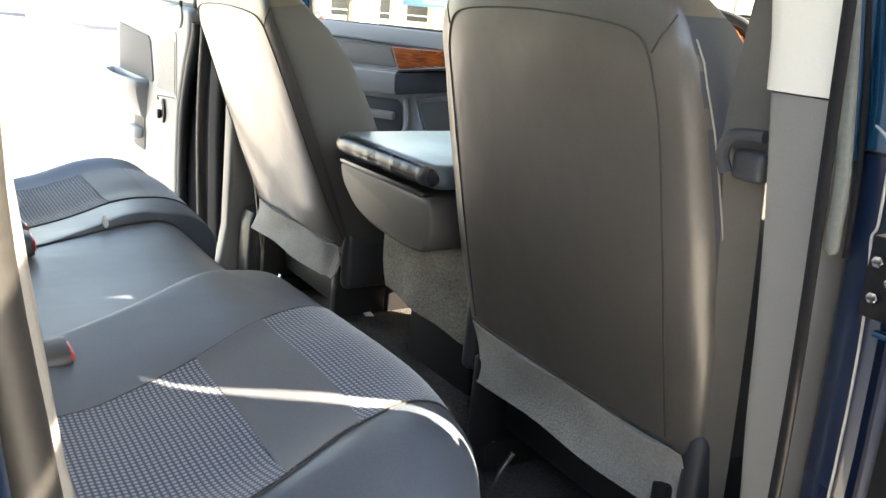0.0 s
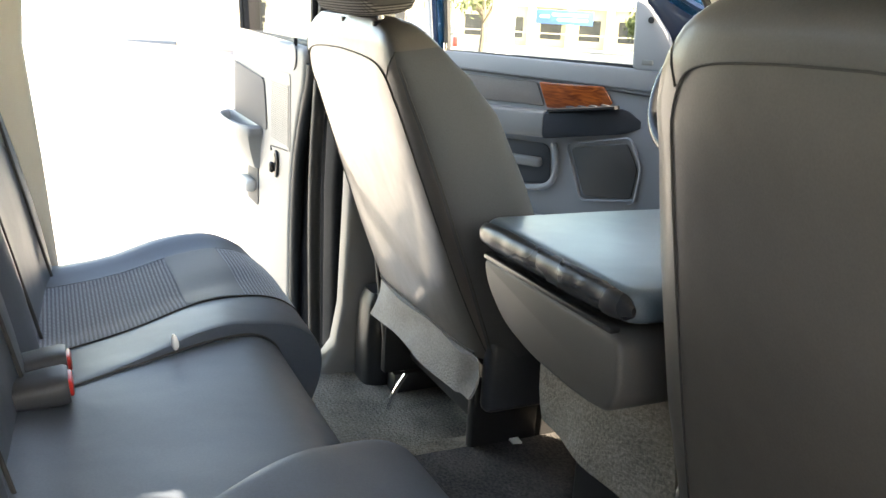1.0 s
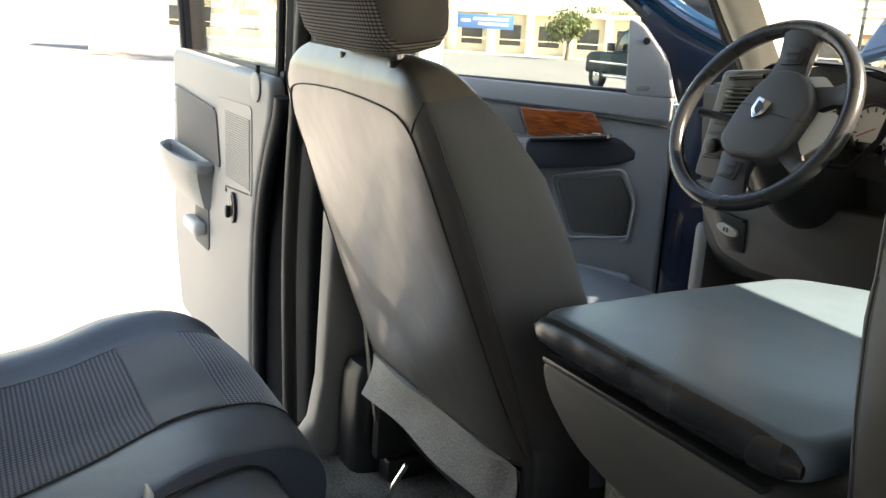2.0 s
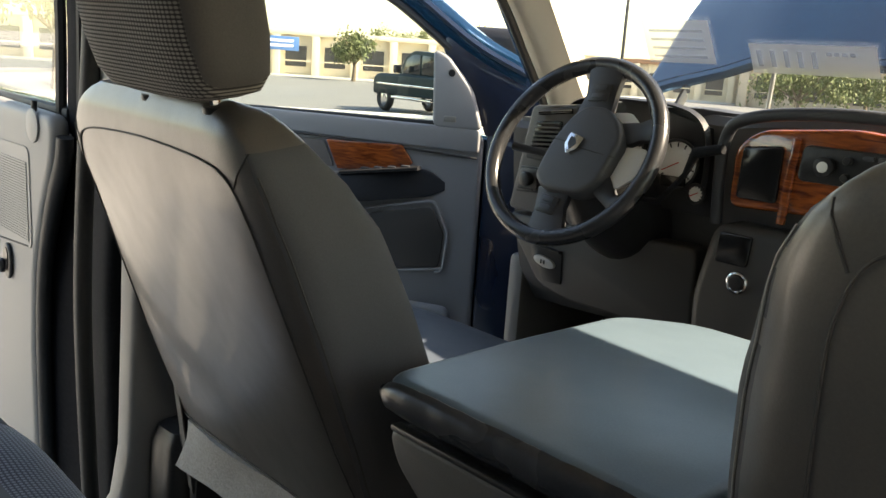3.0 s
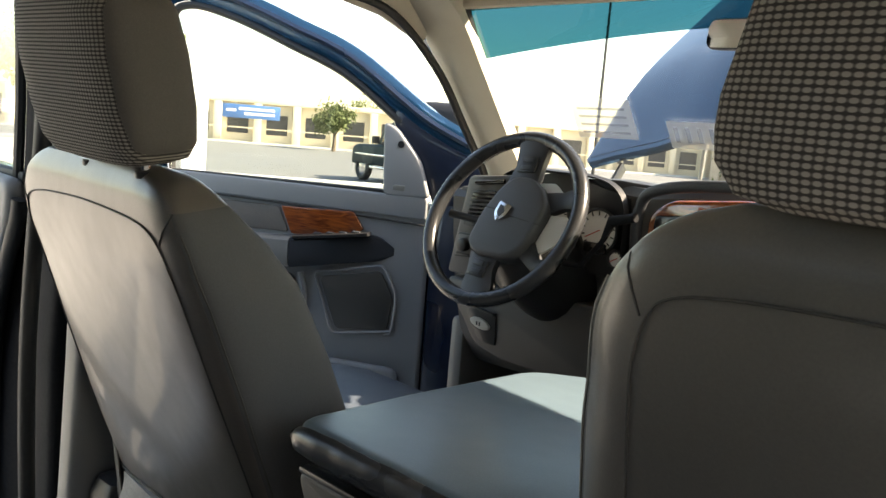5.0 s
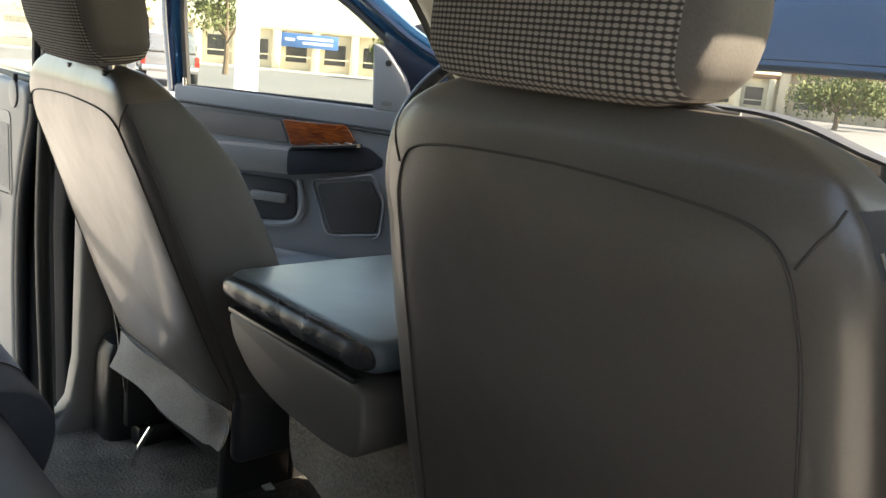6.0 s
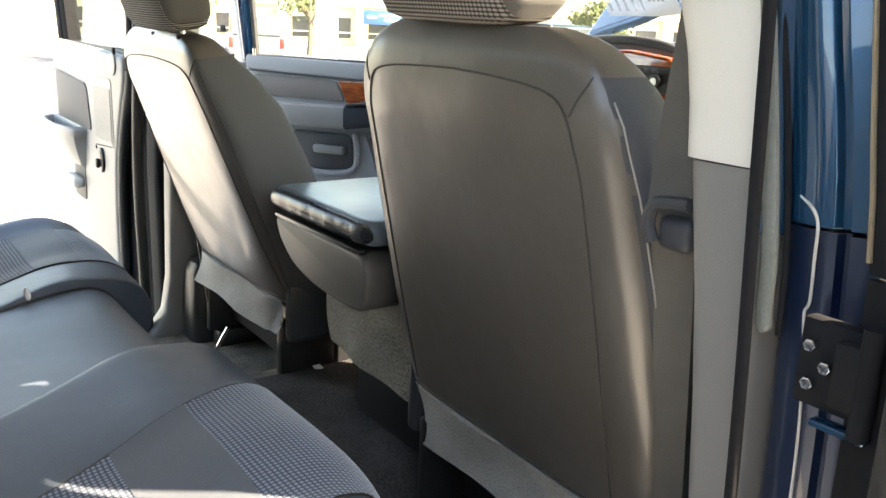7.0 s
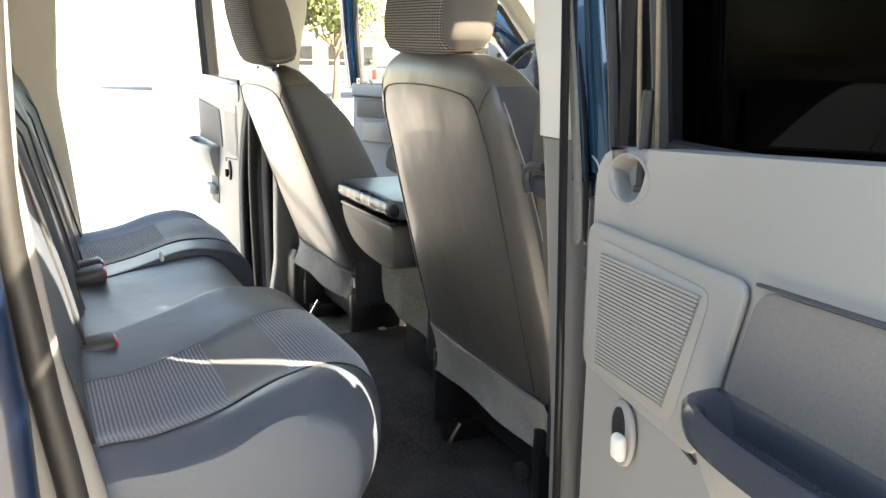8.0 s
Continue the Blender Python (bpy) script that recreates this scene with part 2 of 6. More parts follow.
PAPER = sheer("sheer_paper", (0.78, 0.84, 0.90), 0.5)
INK = sheer("paper_print", (0.12, 0.16, 0.24), 0.55)
CONCRETE = noisy("sunlit_concrete", (0.45, 0.432, 0.405), (0.56, 0.54, 0.505), 3, 0.25, 0.9, 0.3)
ASPHALT = noisy("worn_asphalt", (0.10, 0.10, 0.10), (0.15, 0.148, 0.145), 12, 0.2, 0.9, 0.3)
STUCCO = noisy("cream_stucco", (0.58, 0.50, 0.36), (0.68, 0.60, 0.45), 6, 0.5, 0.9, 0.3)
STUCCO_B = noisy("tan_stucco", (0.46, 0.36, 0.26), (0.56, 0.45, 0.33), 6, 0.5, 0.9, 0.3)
# for the added walls out of view that hold back light
UNSEEN_WALL = noisy("unseen_wall_dark", (0.10, 0.09, 0.08), (0.15, 0.135, 0.12), 6, 0.5, 0.9, 0.3)
ROOF_TILE = noisy("brown_roof", (0.22, 0.12, 0.07), (0.32, 0.18, 0.11), 8, 0.6, 0.9, 0.4)
WHITE_PAINT = noisy("white_paint", (0.76, 0.76, 0.75), (0.82, 0.82, 0.81), 30, 2, 0.45, 0.05)
FOLIAGE = noisy("dusty_foliage", (0.055, 0.075, 0.022), (0.13, 0.15, 0.05), 9, 1.5, 0.8, 0.2)
BARK = noisy("bark", (0.10, 0.075, 0.05), (0.20, 0.15, 0.11), 30, 5, 0.9, 0.8)
CAR_BLACK = noisy("black_car_paint", (0.006, 0.016, 0.019), (0.010, 0.024, 0.028), 50, 2, 0.4, 0.01, spec=0.15)
CAR_GREY = noisy("grey_car_paint", (0.13, 0.14, 0.15), (0.16, 0.17, 0.18), 50, 2, 0.3, 0.01, metal=0.3, coat=0.8)
CAR_GLASS = noisy("dark_car_glass", (0.012, 0.015, 0.017), (0.018, 0.022, 0.025), 5, 1, 0.06, 0.0)
SIGN_BLUE = noisy("blue_sign_board", (0.04, 0.13, 0.33), (0.06, 0.17, 0.40), 20, 2, 0.5, 0.05)
DARK_OPENING = noisy("dark_window_glass", (0.03, 0.032, 0.036), (0.06, 0.06, 0.065), 4, 1, 0.15, 0.02)


# ---------------------------------------------------------------- building helpers
def thing(name, m, label, category, group="", kind=""):
    ob = new(name)
    ob.matrix_basis = m
    return tagged(ob, label, category, group, kind)


def finish(bm, mats, name, smooth=True):
    me = bpy.data.meshes.new(name)
    bmesh.ops.recalc_face_normals(bm, faces=bm.faces)
    bm.to_mesh(me)
    bm.free()
    for m in mats if isinstance(mats, (list, tuple)) else [mats]:
        me.materials.append(m)
    if smooth:
        me.polygons.foreach_set("use_smooth", [True] * len(me.polygons))
        me.set_sharp_from_angle(angle=radians(38))
    return me


def part(name, bm, mats, parent, label="", m=None, smooth=True):
    ob = new(name, finish(bm, mats, name, smooth))
    ob.parent = parent
    if m is not None:
        ob.matrix_basis = m
    return tagged(ob, label)


def solo(name, bm, mats, label, category, group="", kind="", m=None, smooth=True):
    ob = new(name, finish(bm, mats, name, smooth))
    if m is not None:
        ob.matrix_basis = m
    return tagged(ob, label, category, group, kind)


def box(x0, x1, y0, y1, z0, z1, r=0.0, seg=2):
    bm = bmesh.new()
    bmesh.ops.create_cube(bm, size=1.0)
    for v in bm.verts:
        v.co = Vector((x0 + (v.co.x + 0.5) * (x1 - x0), y0 + (v.co.y + 0.5) * (y1 - y0), z0 + (v.co.z + 0.5) * (z1 - z0)))
    if r > 0:
        bmesh.ops.bevel(bm, geom=bm.edges[:], offset=r, segments=seg, profile=0.5, affect="EDGES", clamp_overlap=True)
    return bm


def join(*bms):
    out = bmesh.new()
    for b in bms:
        me = bpy.data.meshes.new("tmp")
        b.to_mesh(me)
        b.free()
        out.from_mesh(me)
        bpy.data.meshes.remove(me)
    return out


def moved(bm, m):
    bm.transform(m)
    return bm


def rings(sections, caps=True, closed=True):
    """A skin over rings of points."""
    bm = bmesh.new()
    vs = [[bm.verts.new(p) for p in s] for s in sections]
    n = len(vs[0])
    for a, b in zip(vs, vs[1:]):
        for i in range(n if closed else n - 1):
            j = (i + 1) % n
            bm.faces.new((a[i], a[j], b[j], b[i]))
    if caps and closed:
        bm.faces.new(vs[0])
        bm.faces.new(vs[-1])
    return bm


def superring(cx, cy, z, hw, hd, n=4.0, seg=40):
    pts = []
    for i in range(seg):
        a = 2 * math.pi * (i + 0.5) / seg
        c, s = math.cos(a), math.sin(a)
        pts.append((cx + hw * math.copysign(abs(c) ** (2 / n), c), cy + hd * math.copysign(abs(s) ** (2 / n), s), z))
    return pts


def tube(pts, r, seg=8, flat=1.0, caps=True):
    """A rod along a line of points; flat squeezes it."""
    pts = [Vector(p) for p in pts]
    out, up = [], None
    for i, p in enumerate(pts):
        d = (pts[min(i + 1, len(pts) - 1)] - pts[max(i - 1, 0)]).normalized()
        if up is None:
            up = Vector((0, 0, 1)) if abs(d.z) < 0.9 else Vector((1, 0, 0))
        side = d.cross(up).normalized()
        up = side.cross(d).normalized()
        rad = r[i] if isinstance(r, (list, tuple)) else r
        out.append([p + side * math.cos(2 * math.pi * k / seg) * rad + up * math.sin(2 * math.pi * k / seg) * rad * flat for k in range(seg)])
    return rings(out, caps)


def bar(pts, w, h, up=(0, 0, 1), r=0.0):
    """A rod of rectangular section along a line of points."""
    pts = [Vector(p) for p in pts]
    out = []
    for i, p in enumerate(pts):
        d = (pts[min(i + 1, len(pts) - 1)] - pts[max(i - 1, 0)]).normalized()
        side = d.cross(Vector(up)).normalized()
        u = side.cross(d).normalized()
        ww = w[i] if isinstance(w, (list, tuple)) else w
        q = [(-1, -0.6), (-0.6, -1), (0.6, -1), (1, -0.6), (1, 0.6), (0.6, 1), (-0.6, 1), (-1, 0.6)]
        out.append([p + side * a * ww / 2 + u * b * h / 2 for a, b in q])
    return rings(out)


def plate(outline, t0, t1, plane="XZ", r=0.0, seg=2):
    """A flat piece of the given outline, from depth t0 to t1, with rounded rims."""
    def put(a, b, t):
        return (a, t, b) if plane == "XZ" else (a, b, t) if plane == "XY" else (t, a, b)
    bm = bmesh.new()
    lo, hi = [bm.verts.new(put(a, b, t0)) for a, b in outline], [bm.verts.new(put(a, b, t1)) for a, b in outline]
    f0, f1 = bm.faces.new(lo), bm.faces.new(hi[::-1])
    n = len(outline)
    for i in range(n):
        j = (i + 1) % n
        bm.faces.new((lo[i], lo[j], hi[j], hi[i]))
    bmesh.ops.recalc_face_normals(bm, faces=bm.faces)
    if r > 0:
        rim = list({e for f in (f0, f1) for e in f.edges})
        bmesh.ops.bevel(bm, geom=rim, offset=r, segments=seg, profile=0.5, affect="EDGES", clamp_overlap=True)
    return bm


def rounded(outline, r, seg=5):
    """An outline with its corners rounded."""
    out, n = [], len(outline)
    for i in range(n):
        p, a, b = Vector(outline[i]), Vector(outline[i - 1]), Vector(outline[(i + 1) % n])
        da, db = (a - p), (b - p)
        k = min(r, da.length * 0.45, db.length * 0.45)
        p0, p1 = p + da.normalized() * k, p + db.normalized() * k
        for j in range(seg + 1):
            t = j / seg
            out.append(tuple(p0 * (1 - t) ** 2 + p * 2 * t * (1 - t) + p1 * t ** 2))
    return out


def curve(pts, n=8):
    """A smooth line through points."""
    pts = [Vector(p) for p in pts]
    q = [2 * pts[0] - pts[1]] + pts + [2 * pts[-1] - pts[-2]]
    out = []
    for i in range(1, len(q) - 2):
        for k in range(n):
            t = k / n
            a, b, c, d = q[i - 1], q[i], q[i + 1], q[i + 2]
            out.append(0.5 * ((2 * b) + (c - a) * t + (2 * a - 5 * b + 4 * c - d) * t * t + (3 * b - a - 3 * c + d) * t ** 3))
    return out + [pts[-1]]


def lerp(table, x):
    """Smooth reading of a table of (x, value)."""
    return float(np.interp(x, [a for a, _ in table], [b for _, b in table]))


def wheel_ring(R, r, seg=64, sub=14, squash=1.0):
    bm = bmesh.new()
    out = []
    for i in range(seg):
        a = 2 * math.pi * i / seg
        out.append([((R + r * math.cos(b)) * math.cos(a), (R + r * math.cos(b)) * math.sin(a), r * squash * math.sin(b)) for b in (2 * math.pi * k / sub for k in range(sub))])
    bm.free()
    return rings(out + [out[0]], caps=False)


def disc(R, h, seg=32, r=0.0, z0=0.0):
    bm = plate([(R * math.cos(2 * math.pi * i / seg), R * math.sin(2 * math.pi * i / seg)) for i in range(seg)], z0, z0 + h, "XY", r)
    return bm


FLOOR = 0.80

# ---------------------------------------------------------------- ground and distance
bm = bmesh.new()
bmesh.ops.create_grid(bm, x_segments=4, y_segments=4, size=1200)
solo("ground", bm, CONCRETE, "bright sunlit concrete lot reaching the horizon", "ground", kind="structure", smooth=False)
AWAY = math.radians(144)  # bearing of the street's far side from the truck
STREET = Matrix.Rotation(AWAY, 4, "Z")  # local x runs away from the truck, y to its left along the street
solo("road", box(24, 60, -160, 160, 0.004, 0.012), ASPHALT, "grey worn asphalt street", "road", kind="structure", m=STREET, smooth=False)
solo("kerb_near", box(23.5, 23.9, -160, 160, 0, 0.14, 0.02), CONCRETE, "pale concrete kerb along the street", "kerb", kind="structure", m=STREET)
solo("kerb_far", box(60.1, 60.5, -160, 160, 0, 0.15, 0.02), CONCRETE, "pale concrete kerb along the far pavement", "kerb", kind="structure", m=STREET)


def building(m, length, depth, height, wall, label, bays, roof=None, sign=False):
    b = thing("building", m, label, "building")
    part("wall", box(0, depth, -length / 2, length / 2, 0, height, 0.03), wall, b)
    part("roof", box(-0.5, depth + 0.3, -length / 2 - 0.4, length / 2 + 0.4, height, height + 0.35, 0.05), roof or wall, b)
    step = length / bays
    pane = finish(box(-0.05, 0.03, -step * 0.27, step * 0.27, 0, height * 0.52), DARK_OPENING, "window", False)
    pier = finish(box(-0.6, -0.15, -step * 0.1, step * 0.1, 0, height, 0.03), wall, "pillar")
    rail = finish(box(-0.62, -0.55, -step * 0.4, step * 0.4, 0, 0.08), wall, "railing")
    for i in range(bays):
        y = -length / 2 + (i + 0.5) * step
        for data, nm, z, yy in ((pane, "window", height * 0.22, y), (pier, "pillar", 0.0, y + step / 2), (rail, "railing", height * 0.35, y)):
            ob = new(nm, data)
            ob.parent, ob.location = b, (0, yy, z)
    return b


block = building(STREET @ pose(66, 4, 0), 64, 14, 2.9, STUCCO, "long low cream stucco commercial building with dark windows", 22)
sign = thing("shop_sign", STREET @ pose(64.6, 4.4, 0), "blue sign board with unreadable white lettering on the cream building", "sign")
part("board", box(-0.06, 0.06, -2.1, 2.1, 1.75, 2.75, 0.02), SIGN_BLUE, sign)
for k, (y0, y1, z) in enumerate(((-1.7, 0.9, 2.35), (-1.7, 0.5, 2.0), (1.1, 1.8, 2.2))):
    part("lettering", box(-0.075, -0.062, y0, y1, z, z + 0.18), WHITE_PAINT, sign, "white lettering bar")
building(Matrix.Rotation(math.radians(104), 4, "Z") @ pose(64, 2, 0), 26, 12, 3.0, STUCCO_B, "tan low building with a brown tiled roof", 8, ROOF_TILE)
building(Matrix.Rotation(math.radians(121), 4, "Z") @ pose(70, 0, 0), 12, 10, 2.6, STUCCO, "small cream building across the street", 5, ROOF_TILE)
solo("storage_shed", box(-1.1, 1.1, -1.5, 1.5, 0, 2.45, 0.04), STUCCO_B, "plain tan storage shed standing on the lot", "shed", m=pose(-36.5, 6.0, 0, 0, 0, -10))


def tree(m, trunk_h, spread, height, n, seed, label):
    rng = random.Random(seed)
    t = thing("tree", m, label, "tree")
    top = trunk_h + (height - trunk_h) * 0.5
    bms = [tube(curve([(0, 0, 0), (0.05, 0.03, trunk_h * 0.5), (-0.03, 0.05, trunk_h), (0.02, 0.0, top)], 4), [0.16 - 0.1 * i / 12 for i in range(13)], 8)]
    for k in range(6):
        a = k * 1.05 + rng.random()
        r = spread * (0.5 + 0.3 * rng.random())
        bms.append(tube([(0, 0, trunk_h * (0.75 + 0.06 * k)), (r * 0.5 * math.cos(a), r * 0.5 * math.sin(a), trunk_h + 0.5), (r * math.cos(a), r * math.sin(a), top + rng.random() * 0.5)], [0.06, 0.04, 0.015], 6))
    part("trunk", join(*bms), BARK, t)
    bm = bmesh.new()
    clumps = []
    for k in range(26):
        a, rr = rng.random() * 6.283, spread * math.sqrt(rng.random()) * 0.8
        clumps.append((rr * math.cos(a), rr * math.sin(a), trunk_h + (height - trunk_h) * (0.15 + 0.7 * rng.random()) * (1 - 0.35 * rr / spread), 0.25 * spread * (0.6 + 0.8 * rng.random())))
    for k in range(n):
        cx, cy, cz, cr = clumps[k % len(clumps)]
        d = Vector((rng.gauss(0, 1), rng.gauss(0, 1), rng.gauss(0, 0.8)))
        p = Vector((cx, cy, cz)) + d * cr * 0.55
        s = 0.07 + 0.08 * rng.random()
        e = Euler((rng.random() * 6, rng.random() * 6, rng.random() * 6)).to_matrix()
        bm.faces.new([bm.verts.new(p + e @ Vector(q)) for q in ((-s, 0, 0), (0, -s * 0.5, 0.01), (s, 0, 0), (0, s * 0.5, 0.01))])
    part("crown", bm, FOLIAGE, t, smooth=False)
    return t


def at_bearing(deg, dist, turn=0.0):
    a = math.radians(deg)
    return pose(0.5 + dist * math.cos(a), -0.45 + dist * math.sin(a), 0, 0, 0, turn)


tree(at_bearing(142.4, 58), 1.3, 1.75, 3.4, 3000, 1, "small dusty green street tree with a thin trunk")
tree(at_bearing(134, 50), 1.4, 2.0, 4.0, 2600, 2, "dusty green tree beyond the street")
tree(at_bearing(153.0, 46), 2.0, 2.4, 6.5, 3200, 3, "tall dusty green tree beyond the street")
tree(at_bearing(160.5, 30), 1.8, 2.4, 6.5, 3600, 4, "leafy green tree at the edge of the lot")
tree(at_bearing(114.2, 50), 0.9, 2.6, 3.2, 3600, 5, "broad pale green bush-like tree")
tree(at_bearing(110.5, 56), 0.9, 2.2, 2.9, 2600, 6, "broad pale green bush-like tree")
tree(at_bearing(140, 85), 2.0, 3.0, 5.0, 2000, 7, "dark green tree behind the cream building")
tree(at_bearing(138, 86), 2.0, 3.0, 4.8, 2000, 8, "dark green tree behind the cream building")
solo("street_pole", tube([(0, 0, 0), (0, 0, 5.0), (0.02, 0, 11.0)], [0.09, 0.075, 0.05], 10), RUBBER, "thin dark street pole beyond the lot", "pole", m=at_bearing(125.1, 42))
solo("canopy_post", box(-0.19, 0.19, -0.19, 0.19, 0, 5.0, 0.012), WHITE_PAINT, "white square steel canopy post on the lot", "post", m=pose(-12.15, 6.5, 0, 0, 0, 62))


def pickup(m, paint, label, cap=False):
    """A crew-cab pickup truck: x runs forward, wheels on the ground."""
    v = thing("pickup_truck", m, label, "truck")
    lower = rounded([(-2.75, 0.55), (-2.75, 1.12), (0.95, 1.17), (2.12, 1.13), (2.36, 1.02), (2.38, 0.5)], 0.12)
    part("body", plate(lower, -0.95, 0.95, "XZ", 0.08, 3), paint, v)
    cab = [(-1.05, 1.12), (-0.95, 1.80), (0.35, 1.86), (0.75, 1.70), (1.15, 1.13)]
    if cap:
        cab = [(-2.72, 1.12), (-2.6, 1.72), (-0.95, 1.84), (0.35, 1.86), (0.75, 1.70), (1.15, 1.13)]
    part("cabin", plate(rounded(cab, 0.1), -0.80, 0.80, "XZ", 0.1, 3), paint, v)
    for s in (-1, 1):
        for o in ([(-0.9, 1.18), (-0.82, 1.70), (-0.12, 1.74), (-0.12, 1.18)], [(-0.03, 1.18), (-0.03, 1.74), (0.38, 1.74), (0.68, 1.60), (0.92, 1.18)]):
            part("window", plate(rounded(o, 0.05), s * 0.795, s * 0.812, "XZ", 0.004), CAR_GLASS, v)
        part("sill_step", box(-0.9, 1.2, s * 0.95 - 0.06, s * 0.95 + 0.06, 0.42, 0.5, 0.02), CHROME, v)
        part("side_moulding", box(-2.6, 2.1, s * 0.95 - 0.012, s * 0.95 + 0.012, 0.80, 0.86, 0.006), CHROME, v)
        part("wing_mirror", box(0.78, 0.92, s * 1.04 - 0.11, s * 1.04 + 0.11, 1.18, 1.42, 0.03), BLACK, v)
        part("tail_light", box(-2.78, -2.68, s * 0.86 - 0.07, s * 0.86 + 0.07, 0.72, 1.05, 0.02), RED, v)
        part("headlight", box(2.24, 2.40, s * 0.75 - 0.15, s * 0.75 + 0.15, 0.78, 0.94, 0.03), CHROME, v)
        for x in (-1.75, 1.75):
            w = part("wheel", moved(join(wheel_ring(0.30, 0.10, 32, 10, 1.2)), Matrix.Rotation(math.pi / 2, 4, "X")), RUBBER, v, m=pose(x, s * 0.84, 0.40))
            part("rim", moved(disc(0.23, 0.16, 24, 0.02, -0.08), Matrix.Rotation(math.pi / 2, 4, "X")), CHROME, w)
    part("rear_window", box(-1.06, -0.99, -0.6, 0.6, 1.25, 1.66, 0.02), CAR_GLASS, v)
    part("windscreen", plate([(1.10, 1.2), (0.78, 1.66), (0.80, 1.67), (1.13, 1.21)], -0.66, 0.66, "XZ"), CAR_GLASS, v)
    part("bumper", box(-2.9, -2.74, -0.9, 0.9, 0.5, 0.72, 0.04), CHROME, v)
    return v


pickup(pose(-19.07, 18.02, 0, 0, 0, 172) @ Matrix.Scale(1.04, 4), CAR_BLACK, "black crew-cab pickup truck parked by the street")
pickup(pose(-29.6, 12.6, 0, 0, 0, 160), CAR_GREY, "dark grey pickup truck with red tail lights parked on the lot", True)

# the lot falls away gently from the truck towards the street
FALL = Matrix.Rotation(math.radians(0.5), 4, Vector((-math.sin(AWAY), math.cos(AWAY), 0)))
for ob in list(scene.objects):
    if ob.parent is None and ob not in (cam, sun):
        ob.matrix_basis = FALL @ ob.matrix_basis

# ---------------------------------------------------------------- cab shell
bm = plate([(-0.86, 0.80), (-0.47, 0.80), (-0.43, 0.812), (-0.37, 0.862), (-0.315, 0.874), (-0.315, 0.74), (-0.86, 0.74)], -0.86, 1.30, "XZ")
solo("floor_driver", bm, CARPET_DARK, "worn charcoal cab carpet beside the raised tunnel", "floor", kind="structure")
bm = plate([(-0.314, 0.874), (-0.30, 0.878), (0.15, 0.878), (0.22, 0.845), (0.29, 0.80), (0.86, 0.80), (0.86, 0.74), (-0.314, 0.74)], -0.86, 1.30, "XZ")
solo("floor_passenger", bm, CARPET_DARKER, "cab carpet over the tunnel and footwell, darker than the driver side", "floor", kind="structure")
for s, nm in ((-1, "sill_driver"), (1, "sill_passenger")):
    bm = box(min(s * 0.865, s * 0.95), max(s * 0.865, s * 0.95), -0.86, 1.25, 0.58, 0.83, 0.02)
    solo(nm, bm, PAINT, "blue painted door sill of the truck", "sill", kind="structure")
# headliner: a shallow dome with rails that turn down at the sides
sec = []
for y, d in ((-0.84, 0.0), (-0.5, 0.0), (0.0, 0.0), (0.4, 0.0), (0.55, 0.006), (0.68, 0.025), (0.765, 0.055), (0.79, 0.068)):
    prof = [(-0.785, 1.885), (-0.765, 1.922), (-0.73, 1.945), (-0.66, 1.957), (-0.4, 1.968), (0.0, 1.972), (0.4, 1.968), (0.66, 1.957), (0.73, 1.945), (0.765, 1.922), (0.785, 1.885),
            (0.80, 1.89), (0.79, 1.94), (0.70, 1.985), (0.0, 2.0), (-0.70, 1.985), (-0.79, 1.94), (-0.80, 1.89)]
    sec.append([(x, y + (0.085 * (1 - (x / 0.785) ** 2) if y > 0.5 else 0) * min(1, max(0, (y - 0.5) / 0.25)), z - d) for x, z in prof])
solo("ceiling", rings(sec), HEADLINER, "beige cloth headliner of the cab", "ceiling", kind="structure")
sec = []
for y in (-0.90, -0.3, 0.3, 0.70, 0.82):
    d = 0.03 if y > 0.75 else 0.0
    sec.append([(x, y + (0.08 * (1 - (x / 0.86) ** 2) if y > 0.6 else 0), z - d) for x, z in [(-0.845, 1.90), (-0.82, 1.955), (-0.72, 2.005), (0, 2.02), (0.72, 2.005), (0.82, 1.955), (0.845, 1.925), (0.855, 1.96), (0.74, 2.03), (0, 2.045), (-0.74, 2.03), (-0.855, 1.96)]])
solo("roof", rings(sec), PAINT, "blue painted steel roof of the truck", "roof", kind="structure")
# rear wall with its window
rw = thing("wall_rear", pose(0, 0, 0), "grey trimmed rear cab wall with a window", "wall", kind="structure")
for nm, b in (("panel", box(-0.86, 0.86, -0.90, -0.85, 0.74, 1.48)), ("panel", box(-0.86, -0.62, -0.90, -0.85, 1.48, 1.93)), ("panel", box(0.62, 0.86, -0.90, -0.85, 1.48, 1.93)), ("panel", box(-0.62, 0.62, -0.90, -0.85, 1.84, 1.93))):
    part(nm, b, TRIM_GREY, rw)
pn = part("pane", box(-0.62, 0.62, -0.885, -0.88, 1.48, 1.84), REAR_GLASS, rw)
pn.visible_shadow = False
# firewall and footwell end
solo("firewall", box(-0.86, 0.86, 1.285, 1.325, 0.74, 1.40), TRIM_DARK, "dark firewall below the dashboard", "wall", kind="structure")


bed = thing("cargo_bed", pose(0, 0, 0), "blue painted cargo bed of the truck behind the cab", "truck bed", kind="structure")
for s in (-1, 1):
    part("bed_side", box(min(s * 0.80, s * 0.98), max(s * 0.80, s * 0.98), -2.95, -0.95, 0.62, 1.36, 0.04, 3), PAINT, bed)
part("bed_floor", box(-0.80, 0.80, -2.95, -0.95, 0.72, 0.80, 0.01), BLACK, bed)
part("tailgate", box(-0.80, 0.80, -3.0, -2.93, 0.72, 1.34, 0.02), PAINT, bed)
